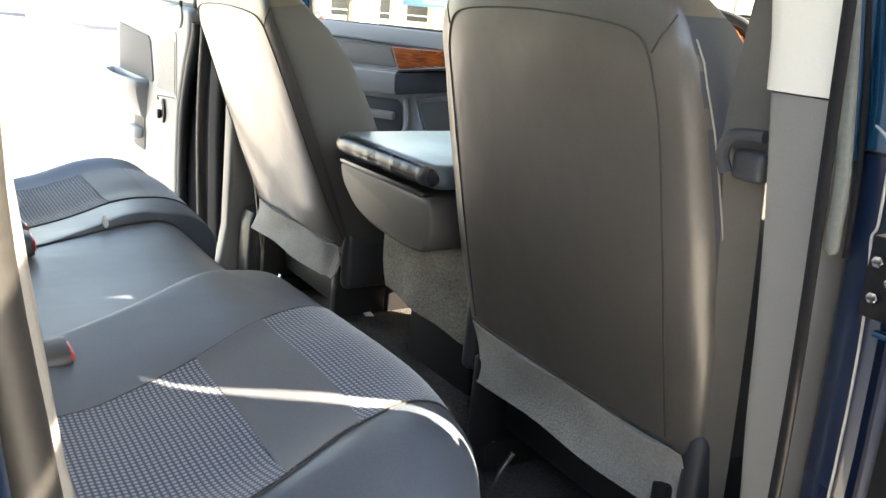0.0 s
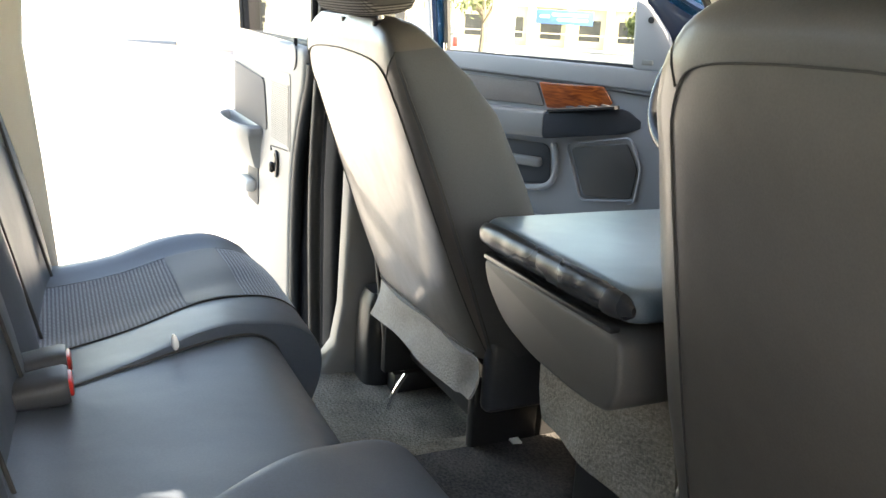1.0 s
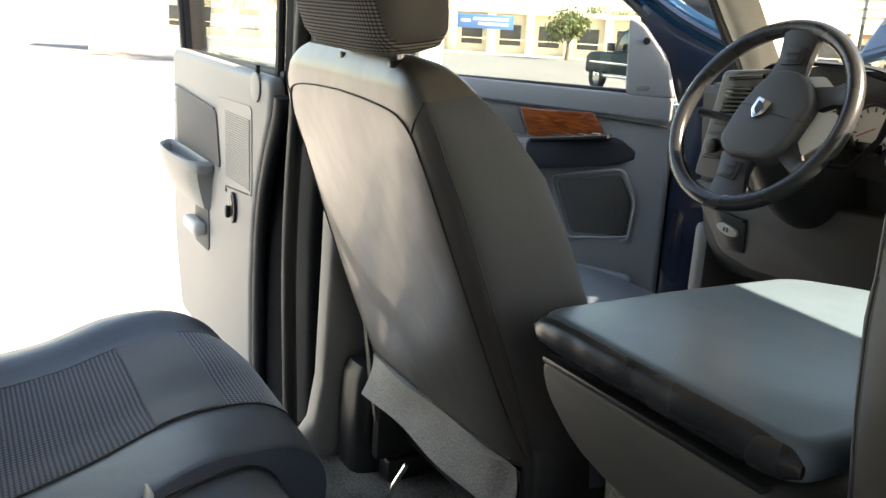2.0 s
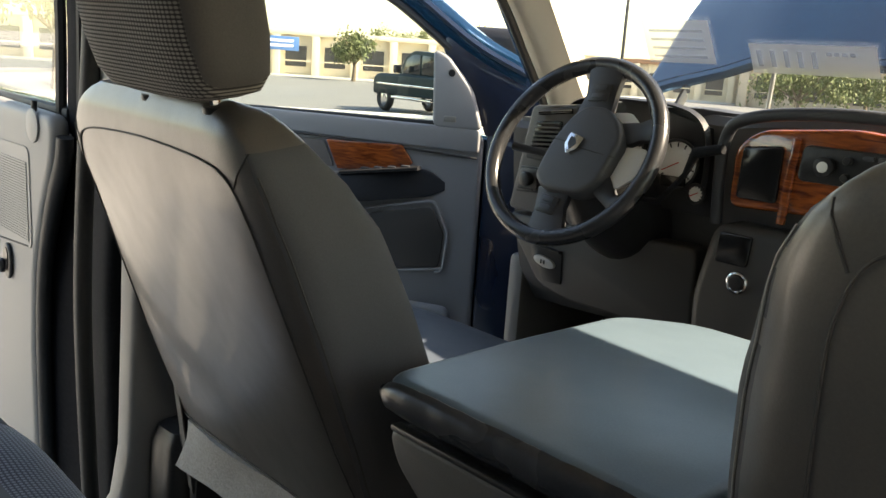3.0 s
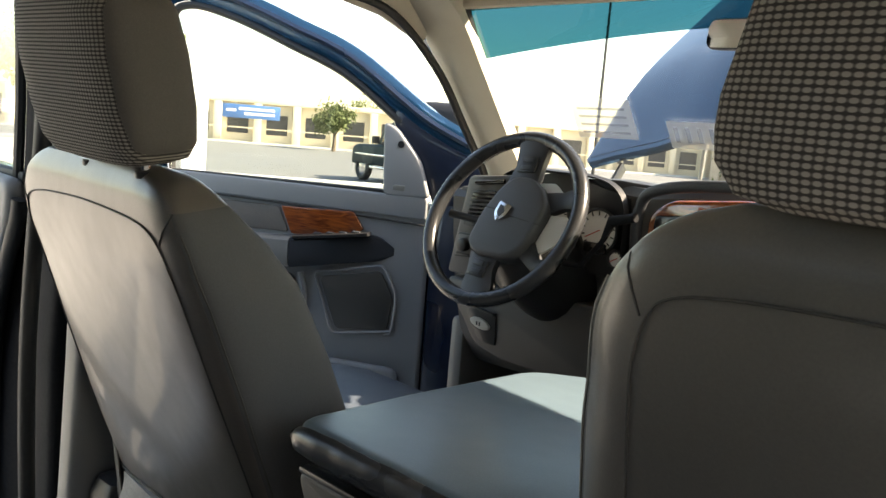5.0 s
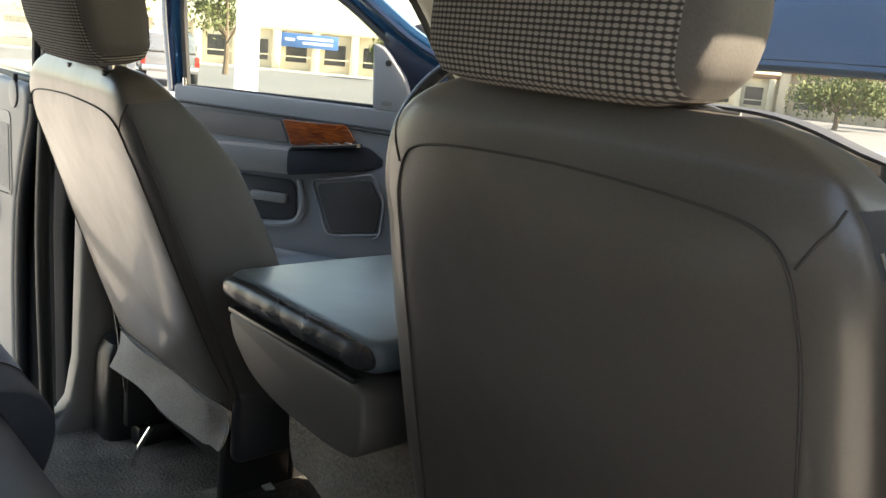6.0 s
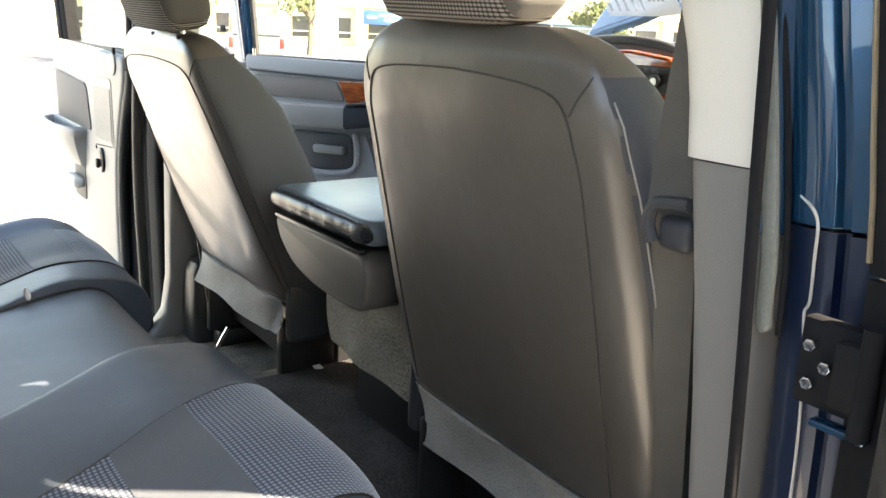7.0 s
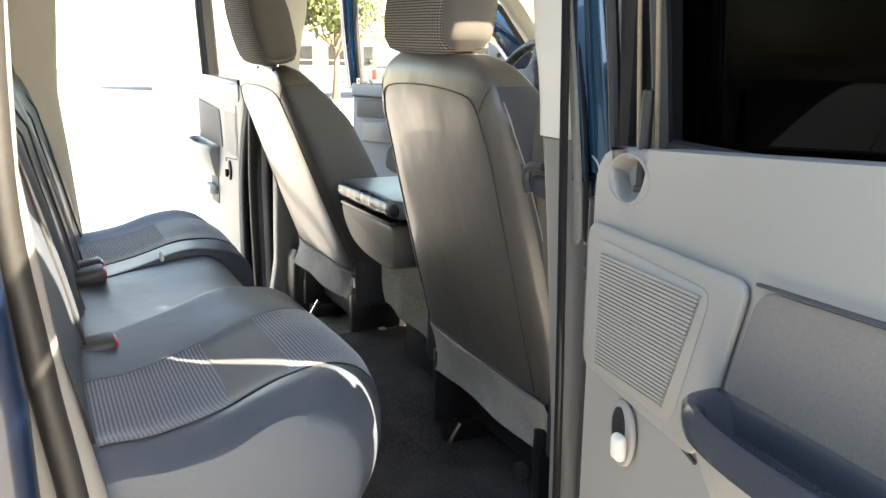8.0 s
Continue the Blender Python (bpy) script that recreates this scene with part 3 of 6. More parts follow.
# two unseen walls, added to keep light off the passenger side
solo("light_block_side", box(3.3, 3.5, -9.0, -0.8, 0.0, 2.6, 0.02), UNSEEN_WALL, "plain dark wall added out of view beside the truck to block light", "wall", kind="structure")
solo("light_block_end", box(-2.0, 3.3, -9.2, -9.0, 0.0, 2.6, 0.02), UNSEEN_WALL, "plain dark wall added out of view behind the truck to block light", "wall", kind="structure")


def pillar(name, rows, mat, label, r=0.02, kind="structure", cat="pillar"):
    """Rows of z, x0, x1, y0, y1 from the bottom up."""
    sec = [superring((a + b) / 2, (c + d) / 2, z, abs(b - a) / 2, abs(d - c) / 2, 6, 24) for z, a, b, c, d in rows]
    return solo(name, rings(sec), mat, label, cat, kind=kind)


for s, tag, dy in ((1, "passenger", 0.029), (-1, "driver", 0.055)):
    def rows(tab):
        w = 0.0 if s > 0 else 0.045

        def lead(z):
            return 0.0 if s > 0 else 0.042 * max(0.0, min(1.0, (1.495 - z) / 0.1))
        return [(z, s * (a + w * max(0.0, 1 - (z - 0.8) / 1.1)), s * (b + w * max(0.0, 1 - (z - 0.8) / 1.1)), c + dy + lead(z), d + dy + lead(z)) for z, a, b, c, d in tab]
    if s > 0:
        upper = [(1.513, 0.776, 0.862, 0.028, 0.145), (1.56, 0.769, 0.858, 0.030, 0.15), (1.60, 0.760, 0.852, 0.031, 0.16), (1.64, 0.746, 0.846, 0.032, 0.16), (1.70, 0.734, 0.838, 0.034, 0.158), (1.776, 0.728, 0.826, 0.034, 0.140), (1.792, 0.726, 0.822, 0.033, 0.122), (1.83, 0.722, 0.815, 0.030, 0.115), (1.87, 0.715, 0.808, 0.024, 0.113), (1.90, 0.705, 0.80, 0.015, 0.15), (1.945, 0.69, 0.79, -0.01, 0.20)]
        lower = [(0.80, 0.80, 0.895, -0.03, 0.22), (0.86, 0.825, 0.890, 0.012, 0.18), (0.95, 0.838, 0.884, 0.028, 0.16), (1.12, 0.833, 0.878, 0.030, 0.155), (1.2, 0.822, 0.876, 0.030, 0.155), (1.3, 0.812, 0.872, 0.030, 0.15), (1.40, 0.799, 0.868, 0.030, 0.15), (1.511, 0.779, 0.862, 0.031, 0.145)]
        # painted jamb: a face that runs outwards and forwards, folded at its outer edge
        def jamb(z0, z1, n, inset):
            sec = []
            for k in range(n + 1):
                z = z0 + (z1 - z0) * k / n
                x = lerp([(0.58, 0.882), (1.2, 0.880), (1.345, 0.876), (1.445, 0.871), (1.535, 0.860), (1.62, 0.842), (1.76, 0.815), (1.93, 0.780)], z)
                sec.append([(x, 0.056 + inset, z), (x + 0.006, 0.049 + inset, z), (x + 0.020, 0.046 + inset, z), (x + 0.036, 0.047 + inset, z), (x + 0.045, 0.051 + inset, z), (x + 0.048, 0.059 + inset, z), (x + 0.053, 0.060 + inset, z), (x + 0.057, 0.055, z), (x + 0.085, 0.070, z), (x + 0.094, 0.10, z), (x + 0.094, 0.15, z), (x - 0.01, 0.15, z)])
            return rings(sec)
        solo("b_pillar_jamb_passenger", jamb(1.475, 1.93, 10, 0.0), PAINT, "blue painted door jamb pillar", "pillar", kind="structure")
        # same blue paint below, its shade put into a darker colour
        solo("b_pillar_lower_jamb_passenger", jamb(0.58, 1.471, 10, 0.006), SHADED_PAINT, "blue lower door jamb pillar with its shade in the colour", "pillar", kind="structure")
    else:
        upper = rows([(1.497, 0.773, 0.842, 0.0, 0.12), (1.60, 0.768, 0.832, 0.003, 0.12), (1.72, 0.752, 0.815, 0.008, 0.138), (1.776, 0.744, 0.808, 0.007, 0.138), (1.792, 0.740, 0.805, 0.006, 0.119), (1.83, 0.732, 0.80, 0.004, 0.113), (1.87, 0.726, 0.795, -0.003, 0.112), (1.90, 0.72, 0.79, -0.01, 0.15), (1.945, 0.70, 0.785, -0.04, 0.20)])
        lower = rows([(0.80, 0.785, 0.862, -0.06, 0.20), (0.86, 0.795, 0.862, -0.015, 0.16), (0.95, 0.80, 0.862, 0.0, 0.13), (1.2, 0.792, 0.858, 0.003, 0.13), (1.40, 0.782, 0.848, 0.003, 0.125), (1.495, 0.776, 0.842, 0.003, 0.12)])
        # black here stands for the shade over this jamb's blue paint
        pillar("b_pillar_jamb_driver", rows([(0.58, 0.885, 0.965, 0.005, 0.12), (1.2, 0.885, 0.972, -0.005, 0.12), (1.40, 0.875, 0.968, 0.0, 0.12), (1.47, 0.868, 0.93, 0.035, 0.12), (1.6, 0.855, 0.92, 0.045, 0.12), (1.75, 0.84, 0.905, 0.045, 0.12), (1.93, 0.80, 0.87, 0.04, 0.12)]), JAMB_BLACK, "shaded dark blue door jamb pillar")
    pillar("b_pillar_upper_trim_" + tag, upper, TRIM_LIGHT, "light beige upper pillar trim beside the front seat")
    pillar("b_pillar_lower_trim_" + tag, lower, TRIM_GREY, "grained grey lower pillar trim beside the front seat")
    o = 0.013 if s > 0 else 0.0
    seal = [(s * (0.872 + o), -0.012 + dy, 0.82), (s * (0.872 + o), -0.018 + dy, 1.2), (s * (0.850 + o), -0.012 + dy, 1.5), (s * (0.825 + o), -0.004 + dy, 1.75), (s * (0.795 + o), 0.0 + dy, 1.9)]
    solo("weatherstrip", tube(curve(seal, 6), 0.0055 if s > 0 else 0.014, 10), JAMB_BLACK if s > 0 else RUBBER, "dark rubber weatherstrip on the door jamb", "weatherstrip", kind="structure")
    if s > 0:
        solo("seal_strip", bar(curve([(0.876, 0.036, 1.382), (0.8735, 0.036, 1.40), (0.871, 0.036, 1.45), (0.858, 0.036, 1.535), (0.842, 0.037, 1.62), (0.822, 0.039, 1.72), (0.788, 0.043, 1.9)], 6), [0.004, 0.010] + [0.012] * 35, 0.008, (0, 1, 0)), SEAL_GREEN, "faded grey-green rubber strip on the door jamb", "seal", kind="structure")
        solo("jamb_bead", tube(curve([(0.884, 0.044, 1.38), (0.881, 0.043, 1.45), (0.869, 0.043, 1.535), (0.852, 0.043, 1.62), (0.832, 0.044, 1.72), (0.798, 0.047, 1.9)], 6), 0.0025, 8), JAMB_BLACK, "thin black sealer bead on the door jamb", "seal", kind="structure")
    # rear pillar beside the bench
    e = 0.0 if s > 0 else 0.09
    trim = [(0.80, 0.79, 0.835, -0.86, -0.55), (1.1, 0.785, 0.832, -0.86, -0.557), (1.3, 0.782, 0.830, -0.86, -0.572), (1.5, 0.775, 0.826, -0.86, -0.59), (1.8, 0.735, 0.80, -0.86, -0.57), (1.945, 0.70, 0.79, -0.86, -0.50)]
    if s > 0:
        trim = [(0.80, 0.79, 0.835, -0.86, -0.50), (1.1, 0.787, 0.832, -0.86, -0.538), (1.3, 0.784, 0.830, -0.86, -0.578), (1.5, 0.778, 0.826, -0.86, -0.600), (1.8, 0.735, 0.80, -0.86, -0.59), (1.945, 0.70, 0.79, -0.86, -0.52)]
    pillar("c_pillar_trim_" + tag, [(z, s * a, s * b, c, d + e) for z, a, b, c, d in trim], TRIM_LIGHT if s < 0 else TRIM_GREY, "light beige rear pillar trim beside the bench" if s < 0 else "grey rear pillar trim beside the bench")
    # rear jamb: blue paint darkened to stand for shade
    pillar("c_pillar_jamb_" + tag, [(z, s * a, s * b, c, d + e) for z, a, b, c, d in [(0.58, 0.87, 0.96, -0.90, -0.60), (1.3, 0.865, 0.955, -0.90, -0.612), (1.5, 0.86, 0.95, -0.90, -0.63), (1.93, 0.80, 0.86, -0.90, -0.56)]], SHADED_PAINT, "blue rear door jamb with its shade in the colour")
    seal = [(s * 0.848, -0.565 + e, 0.82), (s * 0.848, -0.575 + e, 1.1), (s * 0.845, -0.600 + e, 1.3), (s * 0.84, -0.618 + e, 1.5), (s * 0.815, -0.60 + e, 1.78), (s * 0.80, -0.54 + e, 1.89)]
    solo("weatherstrip", tube(curve(seal, 6), 0.015, 10), RUBBER, "black rubber weatherstrip of the rear door opening", "weatherstrip", kind="structure")
    # windscreen pillar
    a = [(s * 0.70, 0.70, 1.935), (s * 0.712, 0.79, 1.875), (s * 0.722, 0.88, 1.775), (s * 0.735, 0.985, 1.655), (s * 0.745, 1.07, 1.56), (s * 0.75, 1.13, 1.48)]
    solo("a_pillar_trim", bar([p + Vector((s * 0.012, 0, 0)) for p in curve(a, 6)], 0.128, 0.05, (0, 0.65, 0.76)), HEADLINER, "light beige windscreen pillar trim", "pillar", kind="structure")
    b = [(s * 0.80, 0.70, 1.955), (s * 0.795, 0.82, 1.875), (s * 0.80, 0.91, 1.775), (s * 0.81, 1.015, 1.655), (s * 0.82, 1.10, 1.56), (s * 0.83, 1.18, 1.45)]
    solo("a_pillar_jamb", bar(curve(b, 6), 0.075, 0.06, (0, 0.65, 0.76)), PAINT, "blue painted windscreen pillar", "pillar", kind="structure")
    c = [(s * 0.785, -0.02, 1.895), (s * 0.785, 0.35, 1.90), (s * 0.78, 0.55, 1.893), (s * 0.768, 0.69, 1.868), (s * 0.765, 0.825, 1.77), (s * 0.77, 0.93, 1.65), (s * 0.785, 1.03, 1.54), (s * 0.80, 1.12, 1.40), (s * 0.80, 1.16, 0.9)]
    solo("weatherstrip", tube(curve(c, 6), 0.009, 8), RUBBER, "black rubber weatherstrip round the front door opening", "weatherstrip", kind="structure")
    solo("hinge_pillar", box(min(s * 0.79, s * 0.90), max(s * 0.79, s * 0.90), 1.14, 1.34, 0.58, 1.44, 0.02), SHADED_PAINT, "front door hinge pillar in the shaded blue", "pillar", kind="structure")
    solo("kick_panel", box(min(s * 0.74, s * 0.785), max(s * 0.74, s * 0.785), 0.95, 1.29, 0.80, 1.22, 0.015), TRIM_GREY, "grey kick panel beside the footwell", "trim", kind="structure")


# ---------------------------------------------------------------- windscreen
def ws(u, v):
    """u from -1 to 1 across, v from 0 at the top to 1 at the cowl."""
    hw = 0.665 + 0.075 * v
    bow = (0.07 + 0.05 * v) * (1 - u * u)
    return Vector((u * hw, 0.785 + 0.365 * v + bow, 1.898 - 0.445 * v + 0.012 * (1 - u * u)))


def band_edge(u):
    return 0.228 - 0.115 * (1 - u * u)


def ws_sheet(top, bottom, nu=24, nv=8):
    """Part of the screen between two edges given as functions of u."""
    return rings([[ws(-1 + 2 * i / nu, top(-1 + 2 * i / nu) * (1 - j / nv) + bottom(-1 + 2 * i / nu) * j / nv) for i in range(nu + 1)] for j in range(nv + 1)], closed=False)


def ws_patch(u0, u1, v0, v1, off=0.0, nu=16, nv=8):
    nrm = Vector((0, -0.77, -0.64))
    return rings([[ws(u0 + (u1 - u0) * i / nu, v0 + (v1 - v0) * j / nv) + nrm * off for i in range(nu + 1)] for j in range(nv + 1)], closed=False)


scr = thing("windscreen", pose(0, 0, 0), "clear windscreen with a teal tinted sun band", "windscreen", kind="structure")
for nm, b, mt in (("pane", ws_sheet(band_edge, lambda u: 1.0), SCREEN_GLASS), ("sun_band", ws_sheet(lambda u: 0.0, band_edge), TINT_BAND)):
    p = part(nm, b, mt, scr)
    p.visible_shadow = False
for nm, uu in (("edge_seal", -1.0), ("edge_seal", 1.0)):
    part(nm, tube([ws(uu, k / 8) for k in range(9)], 0.011, 8), RUBBER, scr)
part("lower_seal", tube([ws(-1 + k / 8, 1.0) for k in range(17)], 0.014, 8), RUBBER, scr)
part("top_trim", tube([ws(-1 + k / 8, 0.0) for k in range(17)], 0.012, 8), HEADLINER, scr, "beige edge of the header")


def sticker(u0, u1, v0, v1, bars, label):
    st = thing("windscreen_sheet", pose(0, 0, 0), label, "paper sheet")
    p = part("sheet", ws_patch(u0, u1, v0, v1, 0.006, 6, 4), PAPER, st)
    p.visible_shadow = False
    for a, b, c, d in bars:
        q = part("print_bar", ws_patch(u0 + (u1 - u0) * a, u0 + (u1 - u0) * b, v0 + (v1 - v0) * c, v0 + (v1 - v0) * d, 0.008, 2, 1), INK, st)
        q.visible_shadow = False


# ---------------------------------------------------------------- front seats
BACK = [(0.20, 0.236, 0.10), (0.27, 0.248, 0.105), (0.40, 0.254, 0.09), (0.55, 0.248, 0.085), (0.66, 0.238, 0.078), (0.72, 0.233, 0.064), (0.755, 0.220, 0.050), (0.780, 0.203, 0.040), (0.797, 0.176, 0.030), (0.808, 0.138, 0.016)]


def seat_rear(z):
    """y of the back's rear face at height z over the floor."""
    return 0.118 - 0.2186 * (z - 0.27) if z < 0.66 else lerp([(0.66, 0.0328), (0.70, 0.023), (0.74, 0.018), (0.78, 0.022), (0.808, 0.034)], z)


def back_hw(z):
    return lerp([(a, b) for a, b, _ in BACK], z)


def back_hd(z):
    return lerp([(a, b) for a, _, b in BACK], z)


NBACK = 6.5


def back_point(x, z, off=0.0015):
    hw, hd = back_hw(z), back_hd(z)
    k = min(abs(x) / hw, 0.9999)
    return Vector((x, seat_rear(z) + hd - hd * (1 - k ** NBACK) ** (1 / NBACK) - off, z))


def front_seat(m, label, recline, flare, drop, shift, flared):
    s = thing("car_seat", m, label, "car seat", "front seats")
    lean = Matrix.Translation((0, 0.15, 0.25)) @ pose(0, 0, 0, recline, 0, 0) @ Matrix.Translation((0, -0.15, -0.25))
    zs = list(np.linspace(0.264, 0.70, 22)) + [0.715, 0.73, 0.743, 0.755, 0.766, 0.776, 0.785, 0.793, 0.799, 0.804, 0.808]

    def bulge(sg, y, z):
        """How far the bolster swells sideways from the rear panel forwards."""
        f = max(0.0, min(1.0, (y - seat_rear(z)) / (0.95 * back_hd(z))))
        most = 0.010 if flared else 0.018 if sg > 0 else 0.046
        return most * max(0.0, min(1.0, (0.775 - z) / 0.15)) ** 0.7 * f * f * (3 - 2 * f)

    def shell():
        out = []
        for z in zs:
            hd = back_hd(z)
            row = []
            for x, y, z_ in superring(0, seat_rear(z) + hd, z, back_hw(z), hd, NBACK, 72):
                row.append((x + math.copysign(min(1.0, (x / 0.18) ** 2), x) * bulge(math.copysign(1, x), y, z), y, z_))
            out.append(row)
        return rings(out)

    def cut(bm, x):
        bmesh.ops.bisect_plane(bm, geom=bm.verts[:] + bm.edges[:] + bm.faces[:], plane_co=(x, 0, 0), plane_no=(1, 0, 0))
        return bm

    def keep(bm, test):
        gone = [f for f in bm.faces if not test(f.calc_center_median())]
        bmesh.ops.delete(bm, geom=gone, context="FACES")
        return bm

    def rearward(c):
        return c.y < seat_rear(c.z) + back_hd(c.z) * (0.20 if flared else 0.42) or c.z > 0.77
    back = part("backrest", keep(shell(), rearward), SEAT_VINYL, s, "grey-brown vinyl backrest shell with seams", lean)
    part("bolster_cloth", keep(shell(), lambda c: not rearward(c)), SEAT_SIDE, s, "dark grey cloth seat face and bolsters", lean)
    # seams of the rear panel
    side = [(0.238, 0.28), (0.228, 0.40), (0.217, 0.52), (0.204, 0.65), (0.199, 0.700), (0.186, 0.731), (0.166, 0.745), (0.13, 0.752), (0.07, 0.756), (0, 0.758)]
    if not flared:
        side = [(0.205, 0.28), (0.205, 0.40), (0.204, 0.52), (0.200, 0.65), (0.194, 0.700), (0.183, 0.731)] + side[6:]
    half = [(x, z) for x, z in [tuple(p) for p in curve(side, 5)]]
    loop = [(-x, z) for x, z in half] + half[::-1][1:]
    part("panel_seam", tube([back_point(x, z, 0.0008) for x, z in loop], 0.0012, 6), SEAT_SEAM, back, "dark piped seam")
    for sg in (-1, 1):
        part("corner_seam", tube([back_point(sg * x, z, 0.0006) for x, z in [(0.190, 0.728), (0.199, 0.745), (0.206, 0.757), (0.208, 0.766)]], 0.0011, 6), SEAT_SEAM, back, "dark piped seam")
        ln = []
        for z in np.linspace(0.24, 0.745, 24):
            hw, hd = back_hw(z) * 1.0, back_hd(z)
            y = seat_rear(z) + hd * (0.23 if flared else 0.45)
            ln.append((sg * (hw + 0.0006 + bulge(sg, y, z)), y, z))
        part("side_seam", tube(ln, 0.0011, 6), SEAT_SEAM if flared else STITCH, back, "stitched side seam")
    part("lower_edge", tube([back_point(x, 0.272, 0.001) for x in np.linspace(-0.215, 0.215, 20)], 0.0022, 6), SEAM, back, "dark lower hem")
    # carpet flap below the shell
    sec = []
    for k in range(9):
        t = k / 8
        z = 0.268 - drop * t
        yy = 0.113 + 0.012 * math.sin(t * 2.5) + flare * t
        x0 = -0.188 if flared else -0.216
        sec.append([(x, yy + 0.004 * math.sin(x * 23 + t * 3) + (0.012 if abs(x) > 0.21 else 0), z) for x in np.linspace(x0, 0.232, 24)] + [(x, yy + 0.010, z) for x in np.linspace(0.232, x0, 24)])
    part("carpet_flap", rings(sec), CARPET_GREY, s, "grey carpeted flap below the backrest", lean)
    # cushion
    sec = []
    for x in np.linspace(-1, 1, 17):
        e = max(0.0, 1 - abs(x) ** 5) ** 0.35
        b = 0.02 * abs(x) ** 2
        prof = curve([(0.20, 0.20, 0), (0.20, 0.335 + b, 0), (0.36, 0.345 + b, 0), (0.56, 0.365 + b, 0), (0.66, 0.34, 0), (0.67, 0.26, 0), (0.60, 0.20, 0)], 4)
        sec.append([(x * 0.265, 0.43 + (p.x - 0.43) * (0.8 + 0.2 * e), 0.25 + (p.y - 0.25) * (0.55 + 0.45 * e)) for p in prof])
    part("cushion", rings(sec), BENCH_VINYL, s, "blue-grey cloth seat cushion")
    # base with rails, brackets and lever
    part("seat_base", box(-0.21, 0.21, 0.19, 0.60, 0.07, 0.20, 0.015), BLACK, s, "black steel seat base")
    for sg in (-1, 1):
        r = part("seat_rail", box(sg * 0.20 - 0.022, sg * 0.20 + 0.022, 0.15, 0.62, 0.0, 0.05, 0.008), BLACK, s, "black steel floor rail")
        part("bolt", moved(disc(0.010, 0.012, 10), pose(sg * 0.20, 0.175, 0.048)), STEEL, r)
        part("bracket", box(sg * 0.20 - 0.012, sg * 0.20 + 0.012, 0.13, 0.26, 0.05, 0.21, 0.006), BLACK, s, "black recliner bracket")
        part("recliner_cover", box(sg * 0.238 - 0.016, sg * 0.238 + 0.016, 0.13, 0.32, 0.17, 0.30, 0.014, 3), TRIM_DARK, s, "dark plastic recliner cover")
    part("release_bar", tube(curve([(-0.095, 0.14, 0.09), (-0.102, 0.12, 0.05), (-0.106, 0.11, 0.012)], 5), 0.005, 8), CHROME, s, "bare steel release bar")
    # head restraint
    lift = 0.026 if flared else 0.020
    inner = 0.114 if flared else 0.128  # reach of the ribbed cloth towards the console
    hs = [(0.787, 0.085, 0.030), (0.794, 0.112, 0.044), (0.812, 0.126, 0.052), (0.85, 0.133, 0.056), (0.91, 0.134, 0.057), (0.955, 0.130, 0.053), (0.980, 0.118, 0.044), (0.993, 0.100, 0.030), (1.0, 0.07, 0.014)]

    def hy(z):
        return 0.045 + (-0.10 if flared else 0.13) * (z - 0.79)

    def head():
        fine = np.linspace(0, len(hs) - 1, 33)
        out = []
        for f in fine:
            i = min(int(f), len(hs) - 2)
            t = f - i
            z, w, d = (hs[i][k] * (1 - t) + hs[i + 1][k] * t for k in range(3))
            w += 0.0 if flared else 0.006 - 0.20 * max(0.0, z - 0.83)
            out.append(superring(shift, hy(z), z + lift, w, d, 4.5, 60))
        return cut(cut(rings(out), shift - inner), shift + 0.119)
    hr = part("head_restraint", keep(head(), lambda c: -inner < c.x - shift < 0.119), WOVEN_HEAD, s, "ribbed woven cloth head restraint", lean)
    for sg in (-1, 1):
        part("side_panel", keep(head(), lambda c: (c.x - shift) * sg >= (inner if sg < 0 else 0.119)), HEAD_SIDE, hr, "plain grey-brown cloth side panel")
        part("post", tube([(shift + sg * 0.07, hy(0.82), 0.79), (shift + sg * 0.07, hy(0.83), 0.84 + lift)], 0.006, 8), CHROME, hr, "chrome post")
        part("post_sleeve", moved(disc(0.014, 0.008, 14, 0.002), pose(shift + sg * 0.07, hy(0.82), 0.797)), BLACK, hr)
    part("top_stitching", tube([(x, seat_rear(0.79) + 0.028, 0.8085) for x in np.linspace(-0.12, 0.12, 10)], 0.0012, 5), STITCH, back, "pale top stitching")
    return s


front_seat(pose(0.463, -0.008, FLOOR + 0.011, 0, 0.8, -1), "grey vinyl-backed front passenger seat with woven head restraint", 1.0, 0.012, 0.10, -0.020, False)
front_seat(pose(-0.514, 0.018, FLOOR - 0.010, 0, 1.0, 1), "grey vinyl-backed driver seat with woven head restraint", 8.0, -0.030, 0.068, 0.066, True)

# ---------------------------------------------------------------- centre seat folded down as a console
con = thing("centre_console", pose(0, 0.08, FLOOR), "folded centre seat with a blue-grey vinyl lid and black padded edge", "console")
lid = [(-0.186, 0.0), (0.172, 0.0), (0.174, 0.20), (0.165, 0.40), (0.10, 0.475), (-0.09, 0.475), (-0.178, 0.41), (-0.188, 0.20)]
part("lid", plate(rounded(lid, 0.035), 0.474, 0.514, "XY", 0.014, 4), LID_VINYL, con, "blue-grey vinyl lid")
sec = []
for k in range(25):
    x = -0.186 + 0.358 * k / 24
    puff = 0.0008 * math.sin(k * 2.1) + 0.0005 * math.sin(k * 0.9)
    w = max(0.0, 1 - abs(k / 12 - 1) ** 8) ** 0.5
    sec.append([(x, 0.004 - puff + (0.003 + 0.010 * w) * math.cos(a), 0.4935 + (0.006 + 0.012 * w) * math.sin(a)) for a in (2 * math.pi * i / 12 for i in range(12))])
part("padded_edge", rings(sec), BLACK_LEATHER, con, "black padded leather edge with dimples")
